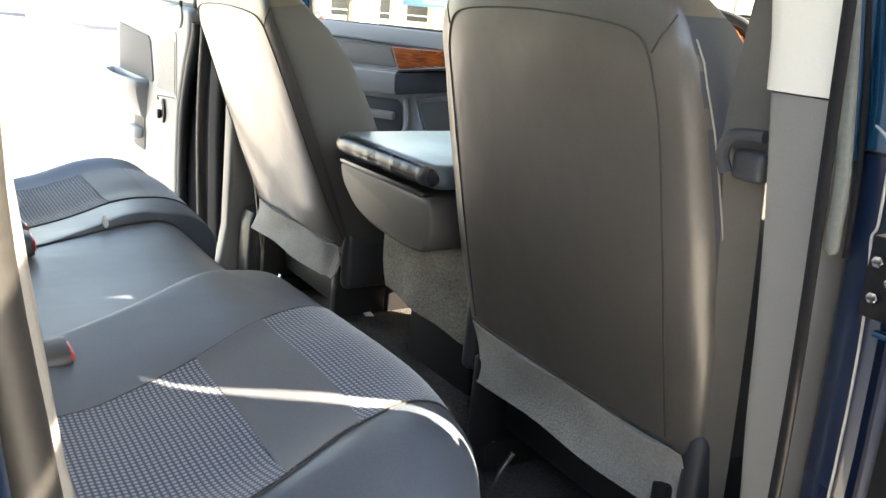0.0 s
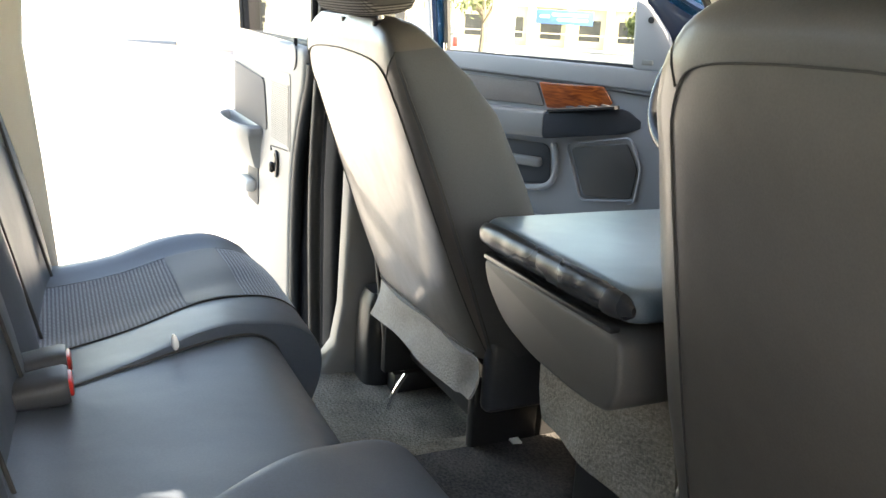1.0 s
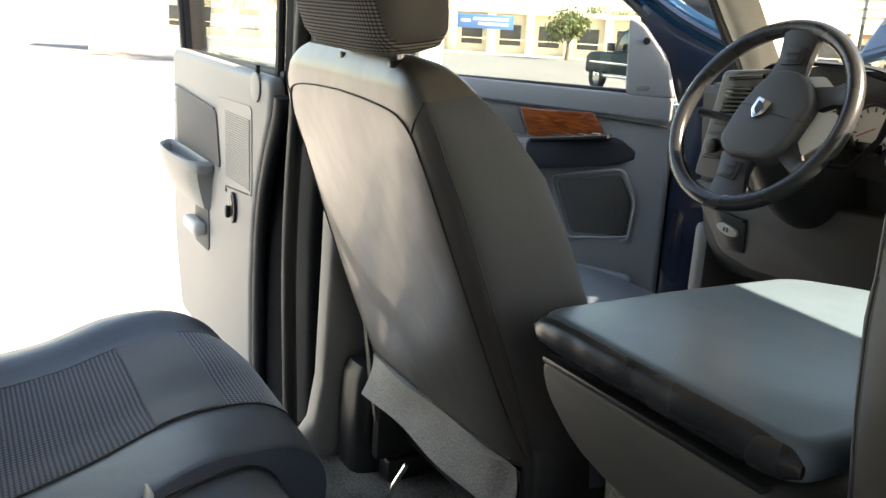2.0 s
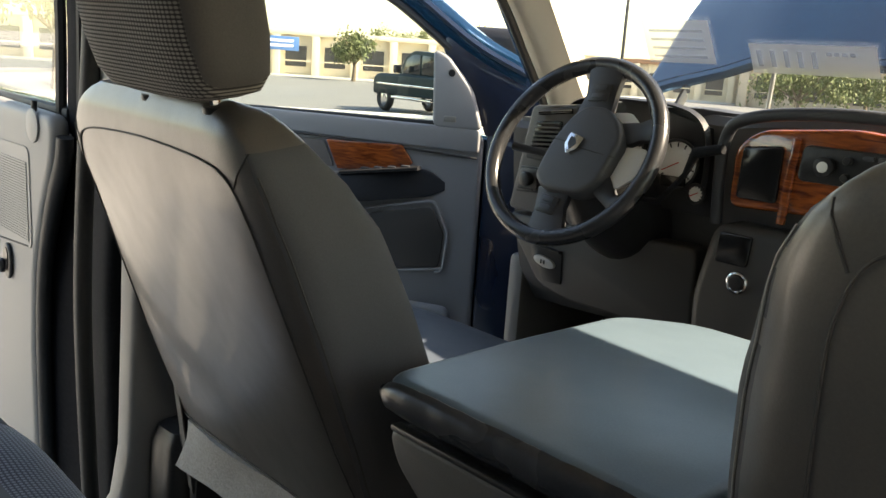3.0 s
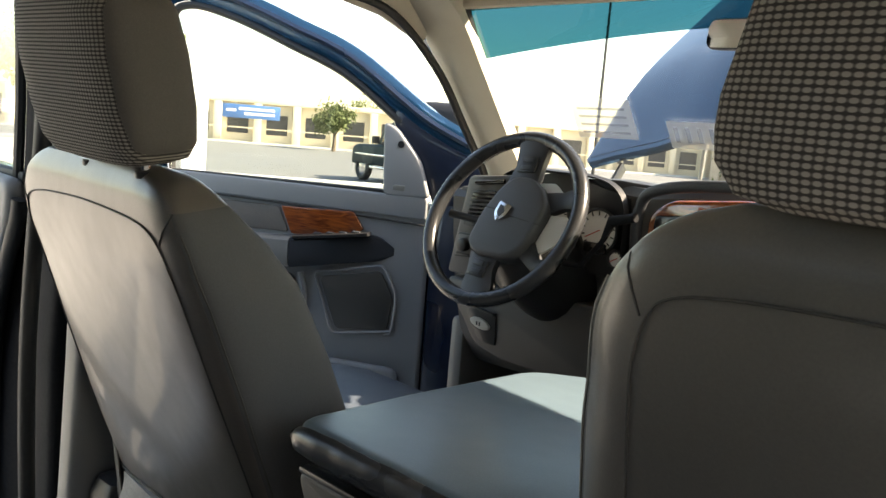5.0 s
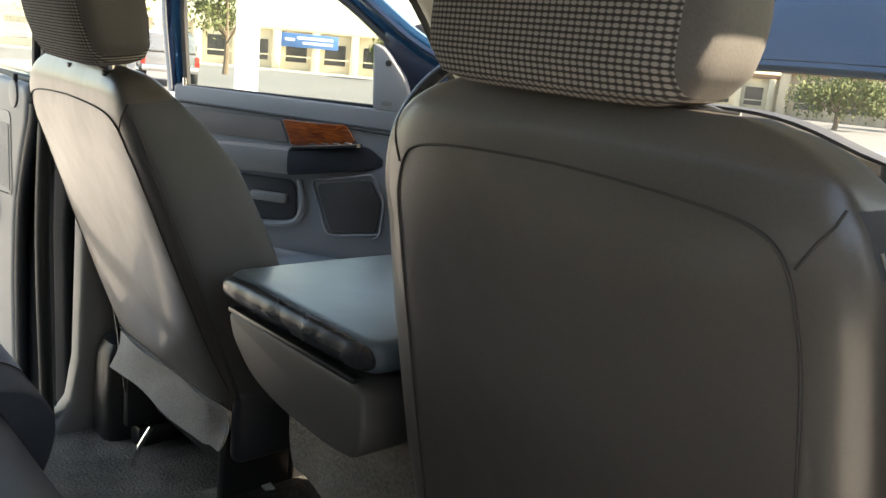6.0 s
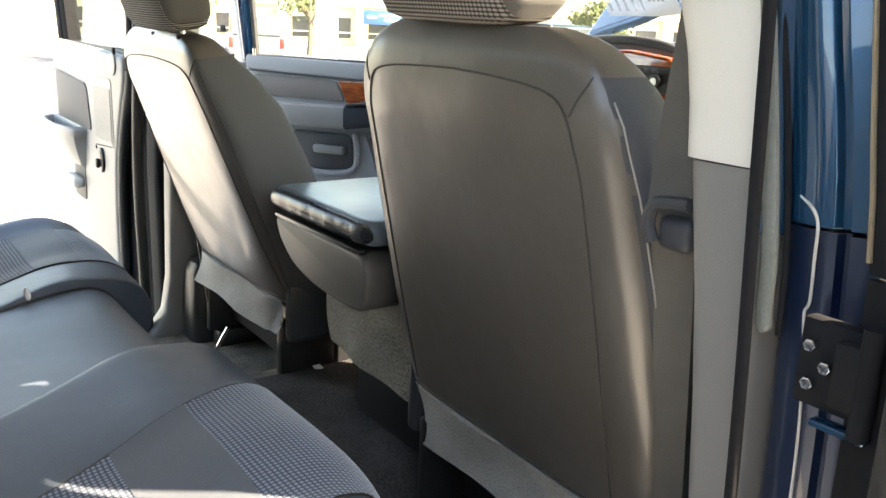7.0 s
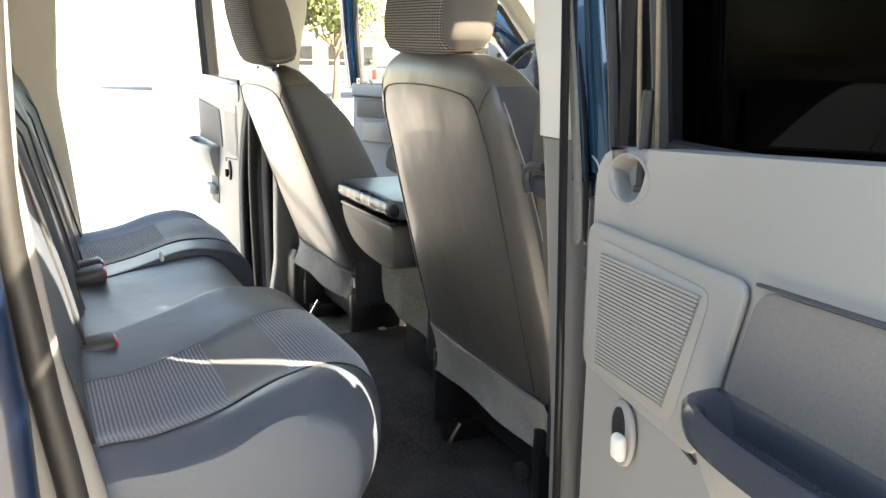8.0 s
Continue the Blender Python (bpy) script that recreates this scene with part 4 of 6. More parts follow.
part("hinge_strip", box(-0.160, 0.145, -0.004, 0.010, 0.460, 0.467, 0.002), BLACK, con, "black hinge strip")
body = rounded([(-0.170, 0.460), (0.158, 0.460), (0.165, 0.40), (0.152, 0.366), (0.09, 0.360), (-0.02, 0.366), (-0.100, 0.384), (-0.155, 0.424)], 0.03)
part("body", plate(body, 0.0, 0.42, "XZ", 0.02, 3), CONSOLE_BACK, con, "dark grey-brown moulded back")
sec = []
for k in range(8):
    t = k / 7
    z = 0.385 - 0.195 * t
    sec.append([(x, 0.078 + 0.012 * t + 0.010 * (x / 0.15) ** 2 + 0.004 * math.sin(x * 40 + t * 5), z + (0.02 - 0.07 * (x + 0.13)) * t) for x in np.linspace(-0.150 + 0.022 * t, 0.15 + 0.03 * t, 16)] + [(x, 0.34, z) for x in np.linspace(0.15, -0.145, 16)])
part("pedestal", box(-0.085, 0.14, 0.13, 0.40, 0.055, 0.38, 0.01), BLACK, con, "black steel pedestal")
part("carpet_skirt", rings(sec), CARPET_BROWN, con, "brown-grey carpet skirt")

# ---------------------------------------------------------------- rear bench
PROF = [(-0.56, 1.00), (-0.56, 1.10), (-0.47, 1.108), (-0.37, 1.122), (-0.27, 1.148), (-0.185, 1.152), (-0.125, 1.122), (-0.098, 1.065), (-0.110, 1.00), (-0.16, 0.945), (-0.25, 0.92), (-0.40, 0.915)]


CENTRE = [(-0.56, 1.00), (-0.56, 1.114), (-0.47, 1.124), (-0.37, 1.131), (-0.29, 1.135), (-0.22, 1.128), (-0.180, 1.098), (-0.168, 1.05), (-0.18, 1.00), (-0.22, 0.95), (-0.30, 0.92), (-0.40, 0.915)]


def bench_profile(table, drop=0.0):
    return [(p.x, p.y - drop * max(0.0, min(1.0, (p.y - 0.95) / 0.15))) for p in curve([(a, b, 0) for a, b in table], 8)]


def inner_line(y):
    """x of the slanting joint between the middle and the passenger cushion."""
    return 0.217 - 0.44 * (max(-0.56, min(-0.098, y)) + 0.505)


def outer_line(y):
    """x of the slanting joint between the middle and the driver-side cushion."""
    return -0.172 - 0.42 * (max(-0.56, min(-0.098, y)) + 0.505)


def bench_cushion(bench, x0, x1, name, label, drop, insert, outer=0):
    prof = bench_profile(PROF if insert else CENTRE, drop)
    cy, cz = -0.28, 1.02

    def pt(u, i, off=0.0):
        y, z = prof[i]
        lo = inner_line(y) + 0.001 if outer > 0 else x0 if outer < 0 else outer_line(y) + 0.001
        hi = inner_line(y) - 0.001 if outer == 0 else x1 if outer > 0 else outer_line(y) - 0.001
        inner = u * outer < 0 or outer == 0
        e = (1 - abs(u) ** (34 if inner else 7)) ** (1 / 5) if abs(u) < 1 else 0.0
        x = (lo + hi) / 2 + u * (hi - lo) / 2
        top = max(0.0, min(1.0, (z - 1.02) / 0.08))
        if not insert:
            crest = 0.0
        elif inner:
            crest = 0.022 * max(0.0, (abs(u) - 0.28) / 0.72) ** 0.8 * max(0.0, min(1.0, (-0.13 - y) / 0.12)) - 0.022 * abs(u) * math.exp(-((y + 0.20) / 0.09) ** 2)
        else:
            crest = 0.016 * math.exp(-((abs(u) - 0.74) / 0.16) ** 2)
        k = (0.95 if inner else 0.90) + (0.05 if inner else 0.10) * e
        back = (0.11 if outer > 0 else 0.05) * max(0.0, (u * outer - 0.15) / 0.85) ** 2 * max(0.0, min(1.0, (y + 0.42) / 0.25)) if outer else 0.0
        return Vector((x, cy + (y - cy) * k - back, cz + (z - cz) * k + crest * top + off))
    us = [math.sin(math.pi / 2 * k / 16) for k in range(-16, 17)]
    c = part(name, rings([[pt(u, i) for i in range(len(prof))] for u in us]), BENCH_VINYL, bench, label)
    if insert:
        def span(i):
            t = max(0.0, min(1.0, (prof[i][0] + 0.50) / 0.36)) ** 1.3
            inn, out = (0.30 + 0.12 * t, 0.74 - 0.22 * t) if outer > 0 else (0.50 + 0.04 * t, 0.50 - 0.04 * t)
            return (-inn, out) if outer > 0 else (-out, inn)

        def patch(ya, yb, mat, nm, lab, off=0.0022):
            idx = [i for i in range(len(prof)) if ya - 0.007 <= prof[i][0] <= yb + 0.007 and prof[i][1] > 1.06]
            part(nm, rings([[pt(span(i)[0] + (span(i)[1] - span(i)[0]) * k / 14, i, off) for i in idx] for k in range(15)], closed=False), mat, c, lab)
        b0, b1 = (-0.348, -0.267) if outer > 0 else (-0.292, -0.215)
        patch(-0.54, b0 + 0.003, WOVEN_BENCH, "rear_insert", "dark woven cloth insert")
        patch(b0 - 0.004, b1 + 0.005, BAND, "middle_band", "smooth grey cloth band", 0.0034)
        patch(b1 - 0.005, -0.118, WOVEN_BENCH, "front_insert", "dark woven cloth insert")
        for sg in (-1, 1):
            ln = [pt(span(i)[0] - 0.008 if sg < 0 else span(i)[1] + 0.008, i, 0.001) for i in range(len(prof)) if -0.55 < prof[i][0] < -0.112 and prof[i][1] > 1.06]
            part("insert_seam", tube(ln, 0.0012, 6), SEAT_SEAM, c, "dark seam")
    return c


bench = thing("rear_bench", pose(0, 0, 0), "blue-grey rear bench with woven inserts and three-part backrest", "bench seat")
bench_cushion(bench, -0.80, -0.285, "driver_side_cushion", "", 0.004, True, -1)
mid = bench_cushion(bench, -0.284, 0.105, "centre_cushion", "smooth blue-grey middle cushion", 0.0, False)
bench_cushion(bench, 0.085, 0.745, "passenger_side_cushion", "", -0.004, True, 1)
ys = [(y, z) for y, z in bench_profile(CENTRE) if z > 1.06 and y > -0.555]
part("edge_seam", tube([(inner_line(y), y, z + 0.0005) for y, z in ys], 0.0016, 6), SEAM, mid, "dark seam")
part("edge_seam", tube([(outer_line(y), y, z + 0.0005) for y, z in ys], 0.0016, 6), SEAM, mid, "dark seam")
part("release_lever", moved(rings([superring(0, 0, z, w, d, 3, 20) for z, w, d in ((0, 0.030, 0.020), (0.010, 0.034, 0.024), (0.018, 0.026, 0.018), (0.021, 0.012, 0.008))]), pose(0.685, -0.525, 1.100, -8, 6, 20)), TRIM_DARK, bench, "dark blue release lever")
part("base", box(-0.74, 0.74, -0.80, -0.22, 0.80, 0.93, 0.01), BLACK, bench, "black base under the cushion")
# small white spindle painted in as a sun glint on the seam
part("seam_glint", moved(rings([superring(0.05 * z, 0, z, r, r * 0.8, 2, 12) for z, r in ((0.0, 0.003), (0.004, 0.0062), (0.011, 0.0066), (0.018, 0.005), (0.024, 0.0018))]), pose(-0.247, -0.331, 1.136, 8, 6, 0)), WHITE_PAINT, bench, "white blob standing in for a sun glint on the seam")

RBM = pose(0, -0.545, 1.06, 0, 0, -2.95) @ pose(0, 0, 0, 13, 0, 0)
for x0, x1 in ((-0.80, -0.262), (-0.258, 0.128), (0.132, 0.79)):
    sec = []
    for k in range(-12, 13):
        u = math.sin(math.pi / 2 * k / 12)
        e = (1 - abs(u) ** 6) ** 0.3 if abs(u) < 1 else 0.0
        ch = 0.012 * math.exp(-((abs(u) - 0.7) / 0.15) ** 2)
        pr = curve([(-0.12, 0.0, 0), (0.01 + ch, 0.0, 0), (0.035 + ch, 0.10, 0), (0.035 + ch, 0.30, 0), (0.02 + ch, 0.48, 0), (-0.03, 0.53, 0), (-0.12, 0.52, 0)], 5)
        sec.append([((x0 + x1) / 2 + u * (x1 - x0) / 2, -0.06 + (p.x + 0.06) * (0.6 + 0.4 * e), 0.26 + (p.y - 0.26) * (0.95 + 0.05 * e)) for p in pr])
    c = part("backrest_section", rings(sec), BENCH_VINYL, bench, m=RBM)
    for sg in (-0.55, 0.55):
        part("seam", tube([((x0 + x1) / 2 + sg * (x1 - x0) / 2, 0.040 - (0.018 if z > 0.42 else 0) + 0.003, z) for z in np.linspace(0.05, 0.46, 8)], 0.0025, 6), SEAM, c)


def buckle(m, label):
    b = thing("seat_belt_buckle", m, label, "buckle", "rear seat buckles")
    sec = [superring(0, 0, 0, 0.024, 0.012, 3.5, 20), superring(0, 0, 0.02, 0.026, 0.014, 3.5, 20), superring(0, 0, 0.065, 0.030, 0.017, 3.5, 20), superring(0, 0, 0.086, 0.030, 0.018, 3.5, 20), superring(0, 0, 0.092, 0.027, 0.016, 3.5, 20)]
    part("housing", rings(sec), TRIM_DARK, b, "dark plastic housing")
    part("red_button", box(-0.018, 0.018, -0.010, 0.010, 0.087, 0.0965, 0.003), RED, b, "red release button")
    part("stalk", box(-0.018, 0.018, -0.006, 0.006, -0.07, 0.005, 0.004), TRIM_DARK, b)


for x, y, z, ry in ((0.268, -0.576, 1.116, 6), (-0.160, -0.555, 1.134, 3), (-0.222, -0.555, 1.138, -4)):
    buckle(pose(x, y, z, -90 + 6, 0, 0) @ pose(0, 0, 0, 0, 0, ry), "dark seat belt buckle with red button on the rear bench")

# rear belt on the driver's side pillar
rbelt = thing("rear_seat_belt", pose(0, 0, 0), "grey-brown seat belt hanging by the rear pillar", "seat belt")
part("webbing", bar([(-0.735, -0.66, 1.78), (-0.70, -0.60, 1.45), (-0.66, -0.55, 1.16)], 0.045, 0.003, (1, 0.6, 0)), BELT, rbelt)
part("tongue", box(-0.72, -0.68, -0.605, -0.59, 1.39, 1.46, 0.004), CHROME, rbelt, "steel belt tongue")

# front passenger belt and its guide
fb = thing("front_seat_belt", pose(-0.004, 0.036, 0.020), "grey-brown front seat belt beside the passenger seat", "seat belt")
part("upper_webbing", bar(curve([(0.735, 0.075, 1.82), (0.742, 0.06, 1.66), (0.748, 0.035, 1.50), (0.748, 0.030, 1.43)], 5), 0.048, 0.003, (0.3, -1, 0)), BELT, fb)
part("lower_webbing", bar(curve([(0.748, 0.032, 1.43), (0.742, 0.06, 1.25), (0.725, 0.10, 1.05), (0.705, 0.13, 0.90)], 5), 0.048, 0.003, (0.3, -1, 0)), BELT, fb)
gd = part("belt_guide", box(0.752, 0.790, 0.006, 0.026, 1.402, 1.434, 0.008, 3), TRIM_DARK, fb, "dark plastic belt guide")
part("guide_loop", tube(curve([(0.752, 0.004, 1.408), (0.746, 0.002, 1.424), (0.750, 0.001, 1.440), (0.762, 0.001, 1.447), (0.79, 0.003, 1.449)], 5), 0.0065, 8), TRIM_DARK, gd, "dark grey loop of the guide")
part("lower_bolt", moved(disc(0.013, 0.012, 12), pose(0.77, 0.0, 0.99, 90, 0, 0)), BLACK, fb)
db = thing("driver_seat_belt", pose(0, 0, 0), "grey-brown seat belt hanging on the driver side pillar", "seat belt")
part("webbing", bar(curve([(-0.74, 0.12, 1.86), (-0.75, 0.10, 1.6), (-0.75, 0.11, 1.3), (-0.73, 0.15, 0.92)], 5), 0.048, 0.003, (-0.3, -1, 0)), BELT, db)
part("anchor_cover", box(-0.775, -0.745, 0.09, 0.13, 1.80, 1.87, 0.01), TRIM_LIGHT, db, "beige belt anchor cover")
# black cover by the driver's seat
sec = [superring(-0.790, 0.185, z, w, d, 4, 24) for z, w, d in ((0.80, 0.050, 0.066), (0.90, 0.050, 0.066), (0.98, 0.047, 0.061), (1.005, 0.038, 0.050), (1.012, 0.022, 0.033))]
solo("retractor_cover", rings(sec), BLACK, "black rounded plastic belt retractor cover on the floor", "cover")
solo("paper_scrap", plate([(-0.02, -0.008), (0.018, -0.010), (0.022, 0.006), (-0.014, 0.010)], 0.0, 0.003, "XY"), WHITE_PAINT, "small white scrap on the carpet", "scrap", m=pose(-0.306, 0.236, 0.8785))

# ---------------------------------------------------------------- doors
def rear_door(name, m, side, label, grille, knob, recess, cup, panel0, length, clear):
    """Local x runs from the hinge to the latch; side is the sign of y towards the cab."""
    d = thing(name, m, label, "door", kind="structure")

    def yy(a, b):
        return min(side * a, side * b), max(side * a, side * b)
    top = 1.50 if clear else 1.522
    edge = [(0.172, 0.78), (0.168, 1.04), (0.145, 1.21), (0.092, 1.335), (0.040, 1.42), (panel0, top - 0.005)] if clear else [(panel0, 0.78), (panel0, top - 0.005)]
    skin = rounded(edge + [(length - 0.03, top + (0.01 if clear else 0.055)), (length, 1.0), (length - 0.06, 0.78)], 0.045)
    if not clear:
        # scooped notch for the lock pin in the top edge
        k = max(range(len(skin)), key=lambda i: abs(skin[i][0] - skin[(i + 1) % len(skin)][0]) if skin[i][1] > 1.4 else 0)
        (ax, az), (bx_, bz_) = skin[k], skin[(k + 1) % len(skin)]
        arc = [(panel0 + 0.060 - sg * 0.031 * math.copysign(abs(math.cos(a)) ** 0.8, math.cos(a)), -0.052 * math.sin(a)) for sg in (1 if bx_ > ax else -1,) for a in (math.pi * i / 14 for i in range(15))]
        skin = skin[:k + 1] + [(x, z + az + (bz_ - az) * (x - ax) / (bx_ - ax)) for x, z in arc] + skin[k + 1:]
    y0, y1 = yy(-0.035, 0.0)
    panel = part("inner_panel", plate(skin, y0, y1, "XZ", 0.014, 4), DOOR_TRIM, d, "light grey moulded inner door panel")
    shell0 = 0.20 if clear else panel0 - 0.03
    shell = rounded([(shell0, 0.62), (shell0, top - 0.005), (length + 0.02, top), (length + 0.03, 1.0), (length - 0.05, 0.62)], 0.04)
    y0, y1 = yy(-0.14, -0.04)
    part("outer_shell", plate(shell, y0, y1, "XZ", 0.02, 3), PAINT, d, "blue painted door shell")
    # window frame and pane
    fr = [(panel0 + 0.02, -0.07 * side, 1.46), (panel0 - 0.005, -0.065 * side, 1.66), (panel0 - 0.03, -0.05 * side, 1.84), (panel0 + 0.02, -0.03 * side, 1.92), (panel0 + 0.25, -0.02 * side, 1.955), (length - 0.12, -0.03 * side, 1.94), (length - 0.02, -0.05 * side, 1.80), (length + 0.0, -0.07 * side, 1.48)]
    if not clear:
        fr = [(x, y, z + 0.035 * max(0.0, (z - 1.5) / 0.45)) for x, y, z in fr]
    part("window_frame", bar(curve(fr, 7), 0.075, 0.055, (0, 1, 0)), JAMB_BLACK, d, "dark window frame")
    part("frame_seal", tube(curve([(x + (0.045 if i < 3 else 0), y + side * 0.03, z - (0.045 if 3 <= i <= 5 else 0)) for i, (x, y, z) in enumerate(fr)], 7), 0.010, 8), RUBBER, d)
    part("outer_seal", tube(curve([(x - (0.042 if i < 3 else 0), y + side * 0.03, z) for i, (x, y, z) in enumerate(fr)], 7), 0.007, 8), RUBBER, d)
    pane = part("pane", box(panel0 + 0.02, length - 0.02, *yy(-0.072, -0.067), 1.47, 1.945 + (0.0 if clear else 0.035)), PRIVACY if not clear else GLASS, d, "dark privacy glass" if not clear else "")
    pane.visible_shadow = not clear
    part("sill_seal", box(panel0 + 0.03, length - 0.02, *yy(-0.062, -0.036), top - 0.02, top + 0.006, 0.006), RUBBER, d)
    # speaker grille with slats
    g0, g1, gz0, gz1, gx = grille
    MO = 0.008 if not clear else 0.0
    edge_x = g0 - 0.014 if clear else panel0
    part("upper_moulding", plate(rounded([(edge_x + 0.003, gz0 - 0.01), (edge_x + 0.003, gz1 + 0.028), (recess[0] + 0.004, gz1 + 0.024), (g1 + 0.004, gz0 - 0.03)], 0.02), *yy(0.0005, max(MO, 0.002)), "XZ", MO * 0.85, 6), DOOR_TRIM, d, "raised moulding round the speaker")
    rim = rounded([(g0 - 0.012, gz0 - 0.004), (g0 - 0.012, gz1 + 0.014), (g1 + 0.012, gz1 + 0.006), (g1 - gx + 0.014, gz0 - 0.012)], 0.018)
    gr = part("speaker_grille", plate(rim, *yy(MO + 0.0003, MO + 0.0011), "XZ", 0.0006, 2), DOOR_TRIM, d, "light grey speaker grille surround")
    n = 30
    for k in range(n):
        t = (k + 0.5) / n
        z = gz1 - (gz1 - gz0) * t
        w1 = g1 - gx * t
        part("slat", box(g0, w1, *yy(MO + 0.0009, MO + 0.0038), z - (gz1 - gz0) / n * 0.34, z + (gz1 - gz0) / n * 0.34), DOOR_TRIM, gr, smooth=False)
    part("grille_backing", plate([(g0 + 0.002, gz0 + 0.001), (g0 + 0.002, gz1 - 0.001), (g1 - 0.003, gz1 - 0.001), (g1 - gx - 0.003, gz0 + 0.001)], *yy(MO + 0.0013, MO + 0.0024), "XZ"), GRILLE_GREY, gr, "grey gap behind the slats")
    # latch handle
    kx, kz = knob
    bz = part("handle_bezel", plate([(kx + 0.022 * math.cos(a), kz + 0.036 * math.sin(a)) for a in (2 * math.pi * i / 28 for i in range(28))], *yy(0.0005, 0.008), "XZ", 0.005, 3), BLACK if clear else DOOR_TRIM, d, "oval handle bezel")
    part("handle_well", plate([(kx - 0.002 + 0.011 * math.cos(a), kz + 0.006 + 0.022 * math.sin(a)) for a in (2 * math.pi * i / 20 for i in range(20))], *yy(0.0078, 0.0098), "XZ"), BLACK, bz)
    part("latch_lever", box(kx - 0.001, kx + 0.018, *yy(0.008, 0.020), kz - 0.024, kz + 0.004, 0.006, 3), BLACK if clear else TRIM_LIGHT, bz, "latch lever")
    # armrest: hollow above, cup below
    r0, r1, rz0, rz1 = recess
    rec = rounded([(r0 - 0.02, rz0), (r0 + 0.012, rz1), (r1, rz1 + 0.02), (r1, rz0)], 0.02)
    part("recess_back", plate(rec, *yy(0.0005, 0.004), "XZ", 0.001), DOOR_CLOTH, d, "beige cloth armrest insert")
    # thin dark bar that draws the shadow line above the recess
    part("recess_shadow_line", bar([(r0 + 0.012, side * 0.006, rz1 + 0.004), (r1, side * 0.006, rz1 + 0.024)], 0.0028, 0.005, (0, 1, 0)), TRIM_DARK, d)
    c0, c1, cz = cup
    sec = []
    for k in range(7):
        t = k / 6
        sec.append([(c0 + 0.03 * t + (c1 - c0 - 0.03 * t) * (0.5 - 0.5 * math.cos(math.pi * i / 10)), side * (0.0 + (0.066 - 0.045 * t ** 1.5) * math.sin(math.pi * i / 10) ** 0.5), cz - 0.11 * t) for i in range(11)])
    body_ = rings(sec, closed=False)
    part("armrest_shell", body_, DOOR_TRIM, d, "light grey armrest shell")
    rimp = [(c0 + (c1 - c0) * (0.5 - 0.5 * math.cos(math.pi * i / 14)), side * (0.004 + 0.061 * math.sin(math.pi * i / 14) ** 0.5), cz + 0.004) for i in range(15)]
    rimp += [rimp[0]]
    cx, cy = (c0 + c1) / 2, side * 0.032
    fine = [tuple(p) for p in curve(rimp, 3)][:-1]
    sec = []
    for q, dz in ((1.02, -0.016), (1.05, -0.006), (1.045, 0.005), (1.00, 0.011), (0.92, 0.012), (0.84, 0.007), (0.78, -0.006), (0.72, -0.024), (0.55, -0.032)):
        sec.append([(cx + (p[0] - cx) * q, max(side * (cy + (p[1] - cy) * q), 0.001) * side, cz + dz) for p in fine])
    pc = part("pull_cup", rings(sec), DOOR_TRIM if clear else CUP, d, "dark glossy hollow pull cup" if not clear else "pale pull cup")
    part("panel_seam", tube([(edge_x + 0.022, side * 0.0015, gz0 - 0.008), (g1 - gx, side * 0.0015, gz0 - 0.022), (g1 + 0.0, side * 0.0015, gz0 - 0.035)], 0.0022, 6), SEAM, panel)
    # sill lock
    if clear:
        lk = part("lock_well", plate([(panel0 + 0.085 + 0.030 * math.cos(a), top - 0.030 + 0.030 * math.sin(a)) for a in (2 * math.pi * i / 26 for i in range(26))], *yy(0.0005, 0.0045), "XZ", 0.003, 2), DOOR_TRIM, d, "round sill lock recess")
        part("lock_pin", tube([(panel0 + 0.094, side * -0.004, top - 0.030), (panel0 + 0.097, side * -0.006, top + 0.012)], 0.0055, 10), BLACK, lk, "black lock pin")
    else:
        lx, lz = panel0 + 0.060, top - 0.030

        def oval(q, dy, lift=0.0):
            return [(lx + q * 0.033 * math.cos(a), side * dy, lz + lift + q * 0.023 * math.sin(a) + 0.0025 * math.cos(a)) for a in (2 * math.pi * i / 32 for i in range(32))]
        lk = part("lock_well", rings([oval(1.16, -0.004), oval(1.10, 0.0012), oval(1.0, 0.0014), oval(0.97, -0.002), oval(0.92, -0.012), oval(0.78, -0.019), oval(0.4, -0.023), oval(0.05, -0.024)], caps=False), DOOR_TRIM, d, "oval dished sill lock recess")
        part("edge_bridge", bar([(lx - 0.035, side * -0.015, lz + 0.0215), (lx + 0.036, side * -0.015, lz + 0.0262)], 0.024, 0.011, (0, 0, 1), 0.003), DOOR_TRIM, lk)
        part("lock_pin", tube([(lx + 0.007, side * -0.011, lz - 0.010), (lx + 0.009, side * -0.012, lz + 0.085)], 0.0058, 10), BLACK, lk, "black lock pin")
        part("pin_grommet", moved(disc(0.0085, 0.006, 16, 0.002), pose(lx + 0.007, side * -0.011, lz - 0.012)), BLACK, lk)
    # hinge edge with seal
    part("edge_seal", tube(curve([(x - 0.012, side * -0.018, min(z, 1.46)) for x, z in edge], 4), 0.015, 10), RUBBER, d, "black rubber edge seal")
    if not clear:
        part("lower_pocket", plate(rounded([(panel0 + 0.08, 0.84), (panel0 + 0.10, 0.98), (length - 0.14, 0.98), (length - 0.12, 0.84)], 0.03), *yy(0.0005, 0.012), "XZ", 0.006, 3), DOOR_TRIM, d, "moulded lower pocket")
    return d


door_r = rear_door("door_1", pose(1.030, -0.063, 0.012, 0, 0, -5.7), -1, "open blue rear passenger door with light grey inner panel", (0.050, 0.212, 1.294, 1.414, 0.045), (0.100, 1.238), (0.262, 0.80, 1.335, 1.436), (0.236, 0.50, 1.330), 0.014, 0.86, False)
